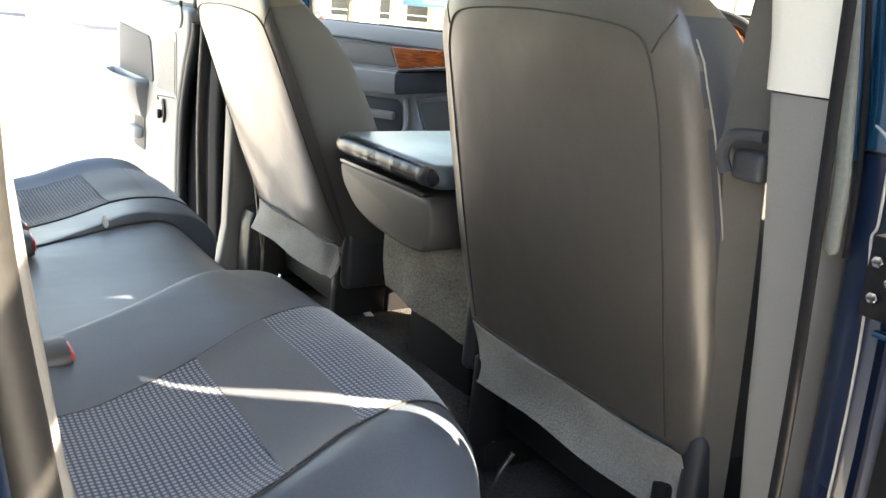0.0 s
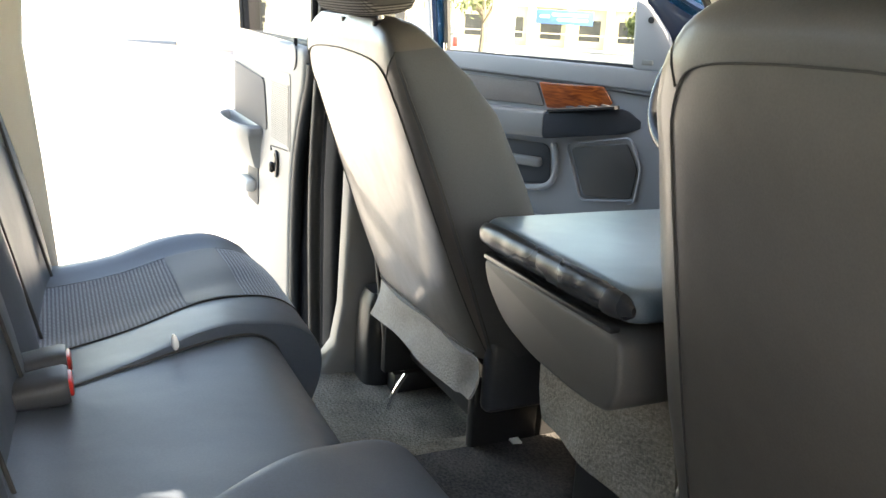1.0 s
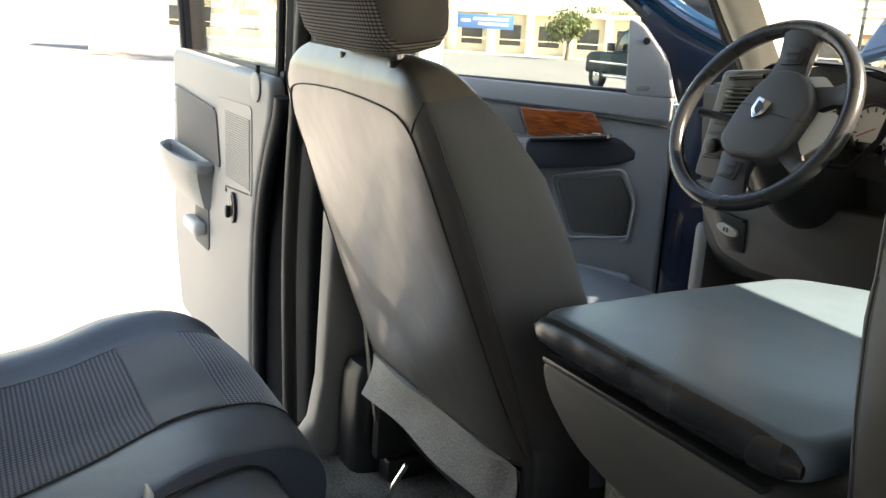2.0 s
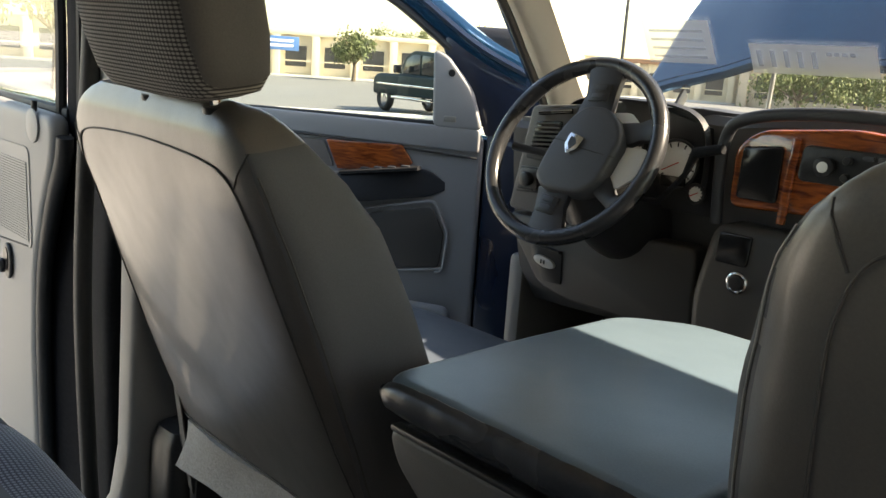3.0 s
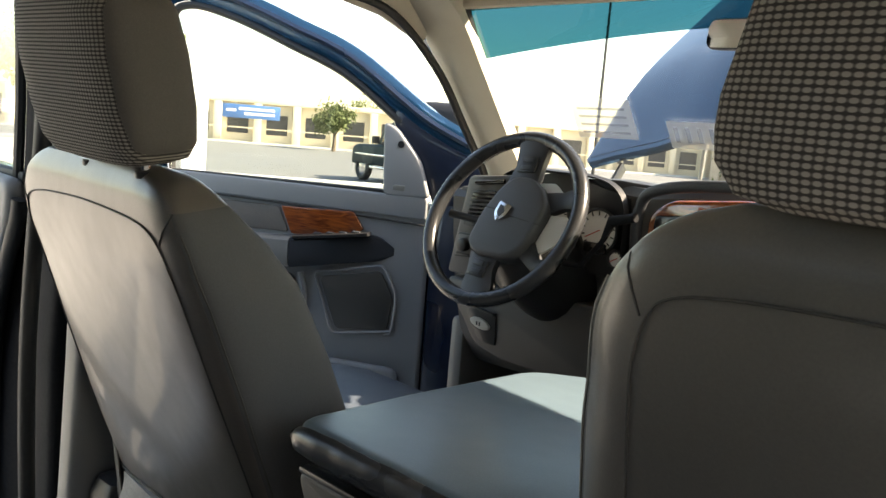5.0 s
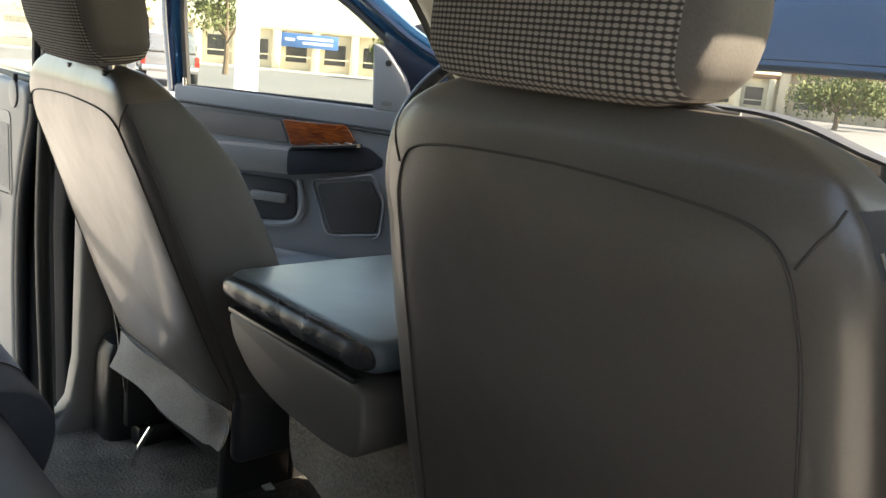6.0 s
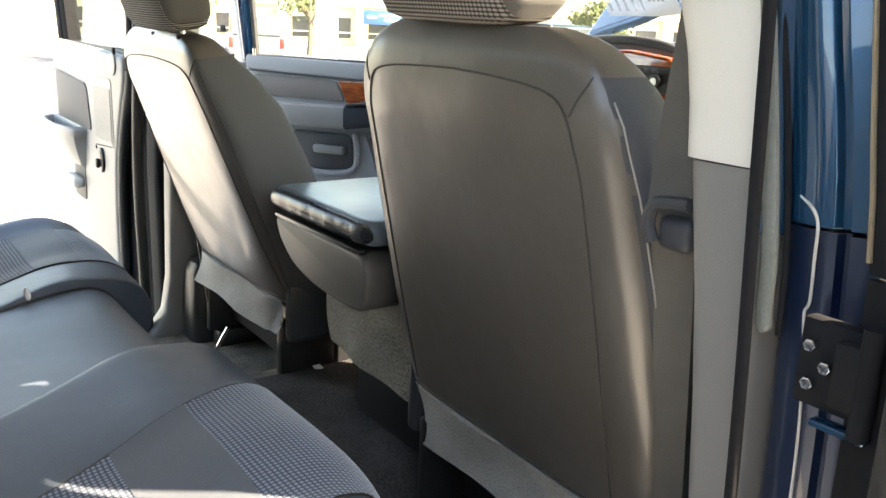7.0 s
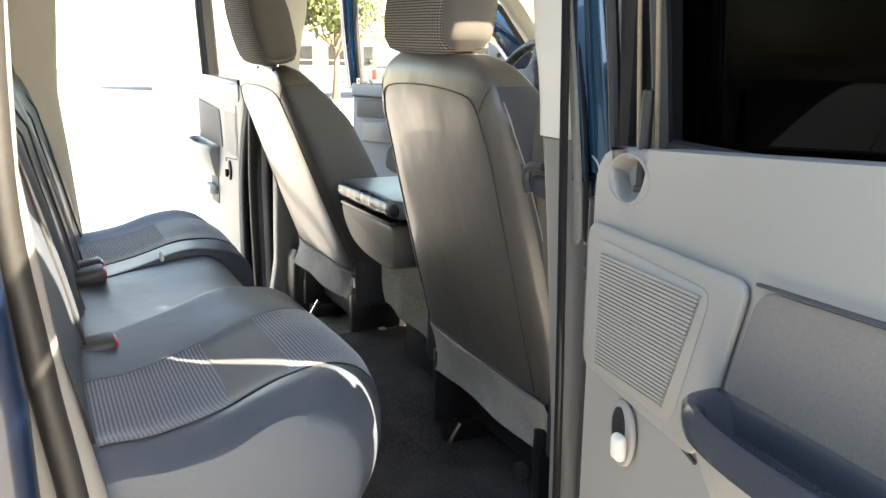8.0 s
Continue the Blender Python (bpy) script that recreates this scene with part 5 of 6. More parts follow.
door_l = rear_door("door_2", pose(-1.02, 0.06, 0, 0, 0, 180), 1, "open blue rear driver-side door with light grey inner panel", (0.155, 0.335, 1.25, 1.40, 0.0), (0.275, 1.19), (0.40, 0.80, 1.26, 1.39), (0.45, 0.84, 1.25), 0.03, 0.88, True)
def flange_line(z, n=16):
    """Plan of the door's front edge, from its outer lip to the inner panel."""
    x0 = lerp([(0.66, -0.080), (1.38, -0.081), (1.465, -0.083), (1.545, -0.097), (1.62, -0.109), (1.86, -0.150)], z)
    return [(x0 + (0.03 - x0) * k / n, 0.084 - 0.058 * (k / n) + 0.006 * math.sin(2 * math.pi * k / n), z) for k in range(n + 1)]


def flange(zs):
    return rings([flange_line(z) + [(x + 0.004, y + 0.012, zz) for x, y, zz in flange_line(z)[::-1]] for z in zs])


part("frame_flange", flange((1.442, 1.50, 1.56, 1.62, 1.70, 1.78, 1.86)), JAMB_BLACK, door_r, "black return edge of the window frame")
part("shell_flange", flange((0.66, 1.20, 1.438)), JAMB_BLACK, door_r, "black hinge face of the door shell")
for k, mat, r in ((0, RIB_TAN, 0.0022), (7, TRIM_GREY, 0.0026)):
    part("flange_rib", tube([(lambda p: (p[0], p[1] - 0.0015, z))(flange_line(z)[k]) for z in np.linspace(1.45, 1.85, 10)], r, 8), mat, door_r, "thin moulded rib along the door edge")
# frame moulding lines; the reflection along them is painted tan
for x in (0.052, 0.084):
    part("frame_rib", tube([(x - 0.006, 0.030, 1.50), (x - 0.022, 0.029, 1.68), (x - 0.045, 0.022, 1.86)], 0.0024, 8), RIB_TAN, door_r, "moulding rib on the window frame, tan from a painted reflection")
# block hidden behind the flange, added to trim the sun patch on the bench
part("sun_block_edge", box(-0.040, -0.012, 0.062, 0.128, 0.66, 1.64, 0.006), PAINT, door_r, "hidden blue block added at the door edge to narrow the sunlight")
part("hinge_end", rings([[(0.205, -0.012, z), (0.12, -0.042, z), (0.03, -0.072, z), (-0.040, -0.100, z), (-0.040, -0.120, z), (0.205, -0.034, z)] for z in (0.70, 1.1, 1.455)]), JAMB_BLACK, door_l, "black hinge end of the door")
part("grip_recess", plate(rounded([(0.49, 1.03), (0.49, 1.20), (0.61, 1.20), (0.63, 1.03)], 0.02), 0.0005, 0.003, "XZ", 0.001), GRILLE_GREY, door_l, "dark grip recess")
part("lower_handle", box(0.51, 0.63, 0.0, 0.035, 1.065, 1.10, 0.012, 3), TRIM_LIGHT, door_l, "pale pull handle")

# hinges on the passenger jamb
for z in (1.38, 0.93):
    h = thing("door_hinge", pose(0.945, 0.020, z), "dark blue painted steel door hinge with shiny bolts", "hinge", "door hinges")
    part("plate", box(-0.026, 0.030, -0.004, 0.012, -0.036, 0.034, 0.004), JAMB_BLACK, h)
    part("leaf", box(0.008, 0.040, -0.016, -0.004, -0.026, 0.026, 0.004), JAMB_BLACK, h)
    part("pin", tube([(0.034, -0.012, -0.042), (0.034, -0.012, 0.042)], 0.008, 10), JAMB_BLACK, h)
    part("flange", box(-0.004, 0.040, -0.014, 0.0, -0.046, -0.040, 0.002), PAINT, h)
    for k, x in ((-0.016, -0.012), (0.014, -0.014), (0.0, 0.000)):
        part("bolt", moved(disc(0.0055, 0.007, 6, 0.0012), pose(x, -0.004, k, 90, 0, 0)), CHROME, h)

# pinch strip drawn pale: the highlight along it is painted
solo("jamb_pinch_strip", tube(curve([(0.884, 0.047, 1.496), (0.896, 0.046, 1.488), (0.902, 0.046, 1.476), (0.903, 0.047, 1.45), (0.903, 0.050, 1.414), (0.899, 0.0515, 1.403), (0.902, 0.052, 1.38), (0.906, 0.052, 1.355), (0.912, 0.052, 1.26), (0.914, 0.052, 1.10), (0.916, 0.052, 0.70)], 5), 0.0013, 8), PALE, "pinch strip along the door jamb with its highlight in the colour", "trim", kind="structure")
# driver's front door, swung open
fd = thing("door_3", pose(-0.86, 1.20, 0, 0, 0, 212.5), "open blue driver door with grey panel and wood trim", "door", kind="structure")
skin = rounded([(0.195, 0.80), (0.20, 1.455), (0.60, 1.468), (0.985, 1.468), (1.0, 1.10), (0.93, 0.80)], 0.03)
part("inner_panel", plate(skin, -0.03, 0.0, "XZ", 0.010, 3), FRONT_DOOR_TRIM, fd, "grey moulded inner panel")
part("outer_shell", plate(rounded([(0.0, 0.62), (0.0, 1.44), (1.02, 1.455), (1.03, 1.0), (0.97, 0.62)], 0.04), -0.15, -0.035, "XZ", 0.02, 3), PAINT, fd, "blue painted door shell")
part("hinge_end", box(0.02, 0.194, -0.034, -0.012, 0.66, 1.46, 0.01), SHADED_PAINT, fd, "hinge end of the door in the shaded blue")
part("sill_pad", plate(rounded([(0.205, 1.405), (0.205, 1.466), (0.985, 1.474), (0.985, 1.425)], 0.012), 0.001, 0.012, "XZ", 0.006, 3), FRONT_DOOR_TRIM, fd, "padded window sill")
part("sill_seam", tube([(0.98, 0.010, 1.422), (0.60, 0.010, 1.413), (0.40, 0.008, 1.402), (0.21, 0.006, 1.392)], 0.003, 6), SEAM, fd)
part("wood_trim", plate(rounded([(0.373, 1.364), (0.405, 1.410), (0.612, 1.406), (0.578, 1.332), (0.42, 1.340)], 0.006), 0.001, 0.012, "XZ", 0.005, 3), WOOD, fd, "glossy burl wood trim")
part("upper_insert", plate(rounded([(0.588, 1.335), (0.620, 1.404), (0.955, 1.408), (0.965, 1.335)], 0.012), 0.001, 0.008, "XZ", 0.004), DOOR_CLOTH, fd, "grey cloth insert")
def armrest_run(u0, u1, top, low, deep):
    sec = []
    for k in range(17):
        u = u0 + (u1 - u0) * k / 16
        zt, zb, d = lerp(top, u), lerp(low, u), lerp(deep, u)
        m_, h = (zt + zb) / 2, (zt - zb) / 2
        sec.append([(u, d * a, m_ + h * b) for a, b in ((0, -1), (0.6, -1), (0.85, -0.92), (0.97, -0.65), (1, -0.1), (1, 0.45), (0.95, 0.82), (0.8, 0.98), (0.5, 1), (0, 1))])
    return rings(sec)


part("armrest", armrest_run(0.288, 0.564, [(0.288, 1.322), (0.33, 1.350), (0.36, 1.352), (0.564, 1.324)], [(0.288, 1.302), (0.33, 1.282), (0.564, 1.245)], [(0.288, 0.002), (0.40, 0.026), (0.48, 0.046), (0.564, 0.058)]), ARM_PAD, fd, "dark padded armrest")
part("rear_armrest", armrest_run(0.567, 0.93, [(0.567, 1.326), (0.93, 1.318)], [(0.567, 1.247), (0.93, 1.235)], [(0.567, 0.056), (0.80, 0.050), (0.93, 0.012)]), TRIM_GREY, fd, "grey rear half of the armrest")
sw = part("switch_panel", bar([(0.350, 0.034, 1.3575), (0.556, 0.036, 1.3285)], 0.040, 0.010, (0, 0, 1)), BLACK, fd, "black window switch panel")
for k in range(4):
    u = 0.385 + 0.036 * k
    part("switch", box(u - 0.011, u + 0.011, 0.026, 0.044, 1.3575 - (u - 0.35) * 0.141 + 0.004, 1.3575 - (u - 0.35) * 0.141 + 0.009, 0.002), TRIM_DARK, sw)
part("speaker_grille", plate(rounded([(0.290, 1.098), (0.281, 1.19), (0.318, 1.258), (0.491, 1.223), (0.437, 1.086)], 0.015), 0.001, 0.008, "XZ", 0.004), DASH_GREY, fd, "dark speaker grille")
part("grille_rim", tube([(u, 0.006, z) for u, z in rounded([(0.279, 1.086), (0.270, 1.195), (0.310, 1.274), (0.508, 1.234), (0.447, 1.072)], 0.02)] + [(0.2788, 0.006, 1.0975)], 0.004, 6), FRONT_DOOR_TRIM, fd)
part("pull_pocket", plate(rounded([(0.55, 1.105), (0.56, 1.225), (0.80, 1.225), (0.82, 1.13), (0.70, 1.09)], 0.03), 0.001, 0.006, "XZ", 0.002), TRIM_DARK, fd, "dark pull pocket")
part("door_handle", box(0.576, 0.70, 0.008, 0.034, 1.154, 1.184, 0.010, 3), TRIM_GREY, fd, "grey pull handle")
part("pocket_rim", tube(curve([(0.545, 0.010, 1.23), (0.53, 0.012, 1.16), (0.55, 0.012, 1.105), (0.62, 0.012, 1.085), (0.70, 0.010, 1.085)], 5), 0.010, 8), FRONT_DOOR_TRIM, fd)
part("map_pocket", plate(rounded([(0.24, 0.84), (0.25, 1.0), (0.92, 1.02), (0.88, 0.84)], 0.03), 0.001, 0.03, "XZ", 0.014, 3), FRONT_DOOR_TRIM, fd, "moulded map pocket")
sail = part("mirror_sail", plate(rounded([(0.328, 1.462), (0.338, 1.655), (0.300, 1.640), (0.232, 1.560), (0.200, 1.462)], 0.02), -0.01, 0.014, "XZ", 0.008, 3), FRONT_DOOR_TRIM, fd, "grey mirror sail trim")
part("plug_hole", moved(disc(0.009, 0.003, 16), pose(0.286, 0.0175, 1.598, 90, 0, 0)), BLACK, sail)
part("screw_cover", box(0.268, 0.300, 0.013, 0.0165, 1.478, 1.492, 0.004), TRIM_GREY, sail)
part("front_fillet", plate(rounded([(0.04, 1.44), (0.06, 1.585), (0.20, 1.655), (0.31, 1.70), (0.325, 1.655), (0.25, 1.57), (0.195, 1.44)], 0.02), -0.05, -0.012, "XZ", 0.008), SHADED_PAINT, fd, "corner of the window frame in the shaded blue")
fr = [(0.10, -0.035, 1.60), (0.24, -0.035, 1.668), (0.44, -0.03, 1.805), (0.60, -0.02, 1.872), (0.78, -0.012, 1.938), (0.93, -0.01, 1.965), (1.01, -0.012, 1.90), (1.02, -0.03, 1.70), (1.005, -0.05, 1.45)]
part("window_frame", bar(curve(fr, 7), 0.066, 0.05, (0, 1, 0)), PAINT, fd, "blue painted window frame")
part("frame_groove", tube([(p.x, p.y + 0.027, p.z + 0.006) for p in curve(fr, 7)], 0.010, 6), SHADED_PAINT, fd)
part("frame_seal", tube(curve([(0.30, -0.02, 1.655), (0.46, -0.015, 1.768), (0.61, -0.005, 1.832), (0.78, 0.0, 1.897), (0.91, 0.0, 1.922), (0.965, -0.005, 1.88), (0.977, -0.02, 1.70), (0.965, -0.03, 1.47)], 7), 0.011, 8), RUBBER, fd)
pane = part("pane", plate([(0.31, 1.45), (0.32, 1.66), (0.46, 1.77), (0.61, 1.84), (0.78, 1.905), (0.93, 1.93), (0.985, 1.88), (0.985, 1.45)], -0.034, -0.030, "XZ"), GLASS, fd)
pane.visible_shadow = False
part("sill_strip", box(0.31, 0.99, -0.028, -0.002, 1.462, 1.476, 0.004), RUBBER, fd)
part("lock_pin", tube([(0.95, 0.005, 1.468), (0.952, 0.006, 1.496)], 0.006, 8), CHROME, fd, "lock pin on the sill")
part("wing_mirror", box(0.12, 0.30, -0.32, -0.16, 1.48, 1.72, 0.03, 3), BLACK, fd, "black wing mirror")
# front passenger door, shut
fp = thing("door_4", pose(0.90, 1.18, 0, 0, 0, -90), "shut blue front passenger door", "door", kind="structure")
part("inner_panel", plate(rounded([(0.0, 0.80), (0.0, 1.455), (1.02, 1.47), (1.02, 0.80)], 0.03), -0.075, -0.045, "XZ", 0.010, 3), DOOR_TRIM, fp)
part("outer_shell", plate(rounded([(-0.03, 0.62), (-0.03, 1.44), (1.06, 1.455), (1.06, 0.62)], 0.04), -0.035, 0.06, "XZ", 0.02, 3), PAINT, fp)
part("window_frame", bar(curve([(0.0, -0.05, 1.50), (0.16, -0.06, 1.62), (0.34, -0.085, 1.76), (0.5, -0.10, 1.85), (0.7, -0.11, 1.935), (1.02, -0.105, 1.94), (1.10, -0.09, 1.89), (1.12, -0.05, 1.46)], 6), 0.05, 0.05, (0, 1, 0)), PAINT, fp)
part("rear_edge", box(1.065, 1.095, -0.01, 0.075, 0.64, 1.93, 0.008), PAINT, fp, "blue painted rear edge of the door")
part("armrest", box(0.25, 0.95, -0.13, -0.076, 1.22, 1.30, 0.02, 3), TRIM_DARK, fp)
pane = part("pane", box(0.08, 1.02, -0.078, -0.074, 1.44, 1.915), GLASS, fp)
pane.visible_shadow = False

# ---------------------------------------------------------------- dashboard
dash = thing("dashboard", pose(0, 0, 0), "grey-brown dashboard with wood centre trim and instruments", "dashboard")
sec = []
for k in range(33):
    x = -0.735 + 1.47 * k / 32
    c = math.exp(-(x / 0.30) ** 4)
    hood = math.exp(-((x + 0.44) / 0.17) ** 4)
    top = 1.525 + 0.065 * c + 0.045 * hood
    face = 0.875 - 0.035 * c + 0.02 * hood
    sec.append([(x, y, z) for y, z in ((1.28, 1.40), (1.13, 1.455), (1.02, top - 0.022), (0.93, top - 0.002), (face + 0.012, top - 0.004), (face, top - 0.02), (face + 0.01, 1.42), (face + 0.03, 1.30), (face + 0.06, 1.20), (face + 0.12, 1.12), (1.28, 1.10))])
part("body", rings(sec), DASH_GREY, dash, "grey-brown grained dashboard body")
part("top_pad", rings([[(x, y, 1.5252 + 0.065 * math.exp(-(x / 0.30) ** 4) + 0.045 * math.exp(-((x + 0.44) / 0.17) ** 4) + o) for y, o in ((0.885, 0.002), (0.93, 0.004), (1.02, -0.014), (1.02, -0.02), (0.885, -0.02))] for x in np.linspace(-0.72, 0.72, 40)]), TRIM_DARK, dash, "dark dash top pad")
# left vent panel
vp = part("vent_panel", plate(rounded([(-0.700, 1.345), (-0.658, 1.556), (-0.540, 1.568), (-0.560, 1.345)], 0.012), 0.838, 0.872, "XZ", 0.008, 3), VENT_GREY, dash, "grey side vent panel")
part("vent_well", plate(rounded([(-0.652, 1.468), (-0.638, 1.527), (-0.577, 1.532), (-0.589, 1.473)], 0.005), 0.834, 0.840, "XZ", 0.001), SCREEN, vp, "dark vent opening")
for k in range(7):
    u = (k + 0.5) / 7
    part("vent_slat", bar([(-0.651 + 0.014 * u, 0.831, 1.469 + 0.058 * u), (-0.588 + 0.012 * u, 0.831, 1.474 + 0.058 * u)], 0.006, 0.0034, (0, 0, 1)), VENT_GREY, vp, smooth=False)
part("defrost_slot", bar([(-0.634, 0.836, 1.543), (-0.556, 0.836, 1.553)], 0.010, 0.009, (0, 0, 1)), SCREEN, vp, "dark defroster slot")
for k in range(2):
    part("slot_slat", bar([(-0.634, 0.831, 1.5415 + 0.004 * k), (-0.556, 0.831, 1.5515 + 0.004 * k)], 0.004, 0.0014, (0, 0, 1)), VENT_GREY, vp, smooth=False)
part("vent_tab", bar([(-0.652, 0.832, 1.459), (-0.625, 0.830, 1.459), (-0.592, 0.832, 1.454)], 0.010, 0.012, (0, 0, 1)), BLACK, vp, "black vent lever")
sp = part("headlamp_switch", plate(rounded([(-0.679, 1.382), (-0.671, 1.435), (-0.613, 1.437), (-0.621, 1.386)], 0.005), 0.833, 0.840, "XZ", 0.002), BLACK, vp, "black headlamp switch panel")
part("switch_face", plate(rounded([(-0.675, 1.386), (-0.668, 1.431), (-0.617, 1.433), (-0.625, 1.390)], 0.004), 0.831, 0.8335, "XZ", 0.001), VENT_GREY, sp)
part("knob", moved(disc(0.0145, 0.018, 18, 0.005), pose(-0.643, 0.831, 1.412, 90, 0, 0)), BLACK, sp, "black round knob")
part("dimmer", box(-0.625, -0.620, 0.828, 0.832, 1.398, 1.426, 0.002), BLACK, sp, "black dimmer wheel")
part("slot_line", box(-0.668, -0.632, 0.829, 0.832, 1.390, 1.394), BLACK, sp, smooth=False)
# lower panel with oval plate
lp = part("knee_panel", plate(rounded([(-0.705, 1.335), (-0.690, 1.300), (-0.612, 1.204), (-0.53, 1.186), (-0.26, 1.186), (-0.27, 1.345)], 0.02), 0.845, 0.90, "XZ", 0.014, 3), DASH_GREY, dash, "grey-brown knee panel")
part("release_recess", plate(rounded([(-0.634, 1.268), (-0.625, 1.284), (-0.553, 1.276), (-0.549, 1.214), (-0.592, 1.212)], 0.006), 0.842, 0.846, "XZ", 0.001), BLACK, lp, "dark brake release recess")
part("release_lip", bar([(-0.632, 0.838, 1.287), (-0.553, 0.838, 1.279)], 0.012, 0.005, (0, 0, 1)), BLACK, lp)
part("oval_plate", plate([(-0.591 + 0.027 * math.cos(a), 1.253 - 0.004 * math.cos(a) + 0.011 * math.sin(a)) for a in (2 * math.pi * i / 24 for i in range(24))], 0.834, 0.843, "XZ", 0.003), PALE, lp, "pale oval plate")
for k in (-1, 1):
    part("plate_mark", box(-0.592 + 0.004 * k - 0.0013, -0.592 + 0.004 * k + 0.0013, 0.8325, 0.8345, 1.249, 1.257), BLACK, lp, smooth=False)
# instrument cluster
cl = part("instrument_hood", rings([[(-0.44 + r * 0.165 * math.copysign(abs(math.cos(a)) ** 0.5, math.cos(a)), y, 1.485 + r * 0.103 * math.copysign(abs(math.sin(a)) ** 0.6, math.sin(a))) for a in (math.pi * (-0.06 + 1.12 * i / 24) for i in range(25))] for y, r in ((0.862, 1.0), (0.852, 0.97), (0.862, 0.93), (0.90, 0.90))], closed=False), TRIM_DARK, dash, "dark instrument hood")
part("cluster_face", plate([(-0.61, 1.40), (-0.60, 1.55), (-0.44, 1.585), (-0.28, 1.55), (-0.26, 1.40)], 0.868, 0.874, "XZ"), BLACK, cl)
for x, z, r in ((-0.333, 1.484, 0.041), (-0.535, 1.484, 0.041), (-0.435, 1.500, 0.032), (-0.289, 1.438, 0.016)):
    dl = part("gauge", moved(disc(r, 0.006, 40, 0.001), pose(x, 0.858, z, 90, 0, 0)), DIAL, cl, "white round gauge")
    part("gauge_rim", moved(wheel_ring(r, 0.003, 40, 8), pose(x, 0.852, z, 90, 0, 0)), BLACK, dl)
    for k in range(11):
        a = math.radians(220 - 26 * k)
        part("tick", moved(box(-0.0012, 0.0012, -0.0005, 0.0005, r * 0.72, r * 0.9), pose(x, 0.8508, z) @ Matrix.Rotation(math.pi / 2 - a, 4, "Y")), BLACK, dl, smooth=False)
    part("needle", moved(box(-0.0008, 0.0008, -0.001, 0.001, -0.006, r * 0.72), pose(x, 0.8495, z) @ Matrix.Rotation(math.radians(-118), 4, "Y")), RED, dl, "red needle", smooth=False)
part("display", box(-0.356, -0.308, 0.842, 0.850, 1.444, 1.463, 0.003), SCREEN, cl, "dark display")
# centre stack with wood bezel
arch = rounded([(-0.212, 1.432), (-0.212, 1.530), (-0.175, 1.560), (-0.03, 1.576), (0.09, 1.565), (0.135, 1.535), (0.135, 1.450)], 0.02)
wb = part("wood_bezel", plate(arch, 0.818, 0.850, "XZ", 0.008, 3), WOOD, dash, "glossy burl wood centre bezel")
part("bezel_hood", tube(curve([(-0.236, 0.835, 1.40), (-0.234, 0.825, 1.535), (-0.185, 0.812, 1.578), (-0.03, 0.80, 1.595), (0.10, 0.808, 1.583), (0.158, 0.815, 1.54), (0.16, 0.825, 1.40)], 6), 0.010, 10), TRIM_DARK, dash, "dark padded rim over the bezel")
part("vent_screen", plate(rounded([(-0.197, 1.45), (-0.195, 1.532), (-0.130, 1.540), (-0.130, 1.45)], 0.008), 0.812, 0.822, "XZ", 0.003), SCREEN, wb, "dark square screen")
rad = part("radio", plate(rounded([(-0.104, 1.492), (-0.100, 1.546), (0.10, 1.546), (0.10, 1.492)], 0.012), 0.812, 0.822, "XZ", 0.003), BLACK, wb, "black radio face")
for x, z, r in ((-0.062, 1.518, 0.015), (-0.030, 1.531, 0.006), (-0.030, 1.506, 0.006), (0.03, 1.52, 0.008), (0.07, 1.516, 0.015)):
    kb = part("knob", moved(disc(r, 0.014, 20, 0.003), pose(x, 0.812, z, 90, 0, 0)), BLACK, rad)
    if r > 0.01:
        part("knob_cap", moved(disc(r * 0.55, 0.002, 20, 0.0008), pose(x, 0.7982, z, 90, 0, 0)), SILVER, kb, "silver knob cap")
for k in range(4):
    part("button", box(-0.012 + 0.022 * k, 0.004 + 0.022 * k, 0.808, 0.8125, 1.534, 1.541, 0.001), TRIM_DARK, rad)
part("wood_strip", plate(rounded([(-0.125, 1.42), (-0.118, 1.555), (-0.104, 1.555), (-0.111, 1.42)], 0.004), 0.810, 0.820, "XZ", 0.003), WOOD, wb, "raised glossy wood strip")
st = part("lower_console", plate(rounded([(-0.235, 1.12), (-0.248, 1.28), (-0.222, 1.408), (0.15, 1.408), (0.175, 1.28), (0.17, 1.12)], 0.03), 0.800, 0.88, "XZ", 0.02, 3), DASH_GREY, dash, "dark grey lower centre stack")
part("slot", plate(rounded([(-0.208, 1.345), (-0.205, 1.395), (-0.150, 1.395), (-0.153, 1.345)], 0.006), 0.795, 0.803, "XZ", 0.002), SCREEN, st, "dark open slot")
part("socket", moved(join(disc(0.012, 0.01, 20, 0.002)), pose(-0.165, 0.80, 1.318, 90, 0, 0)), BLACK, st, "round power socket")
part("socket_ring", moved(wheel_ring(0.015, 0.004, 26, 8), pose(-0.165, 0.797, 1.318, 90, 0, 0)), CHROME, st)

# ---------------------------------------------------------------- steering wheel, on its tilted column
swm = pose(-0.495, 0.764, 1.491) @ pose(0, 0, 0, 90 - 28, 0, 0)
wheel = thing("steering_wheel", swm, "dark grey four-spoke steering wheel, turned, with pale inner spokes", "steering wheel")
part("rim", wheel_ring(0.171, 0.0148, 72, 14, 1.05), BLACK_LEATHER, wheel, "dark grey leather rim")
hub = rounded([(0.010, 0.079), (0.055, 0.080), (0.088, 0.058), (0.108, 0.030), (0.110, 0.012), (0.104, -0.020), (0.098, -0.060), (0.070, -0.086), (-0.010, -0.090), (-0.040, -0.066), (-0.034, 0.0), (-0.012, 0.055)], 0.022)
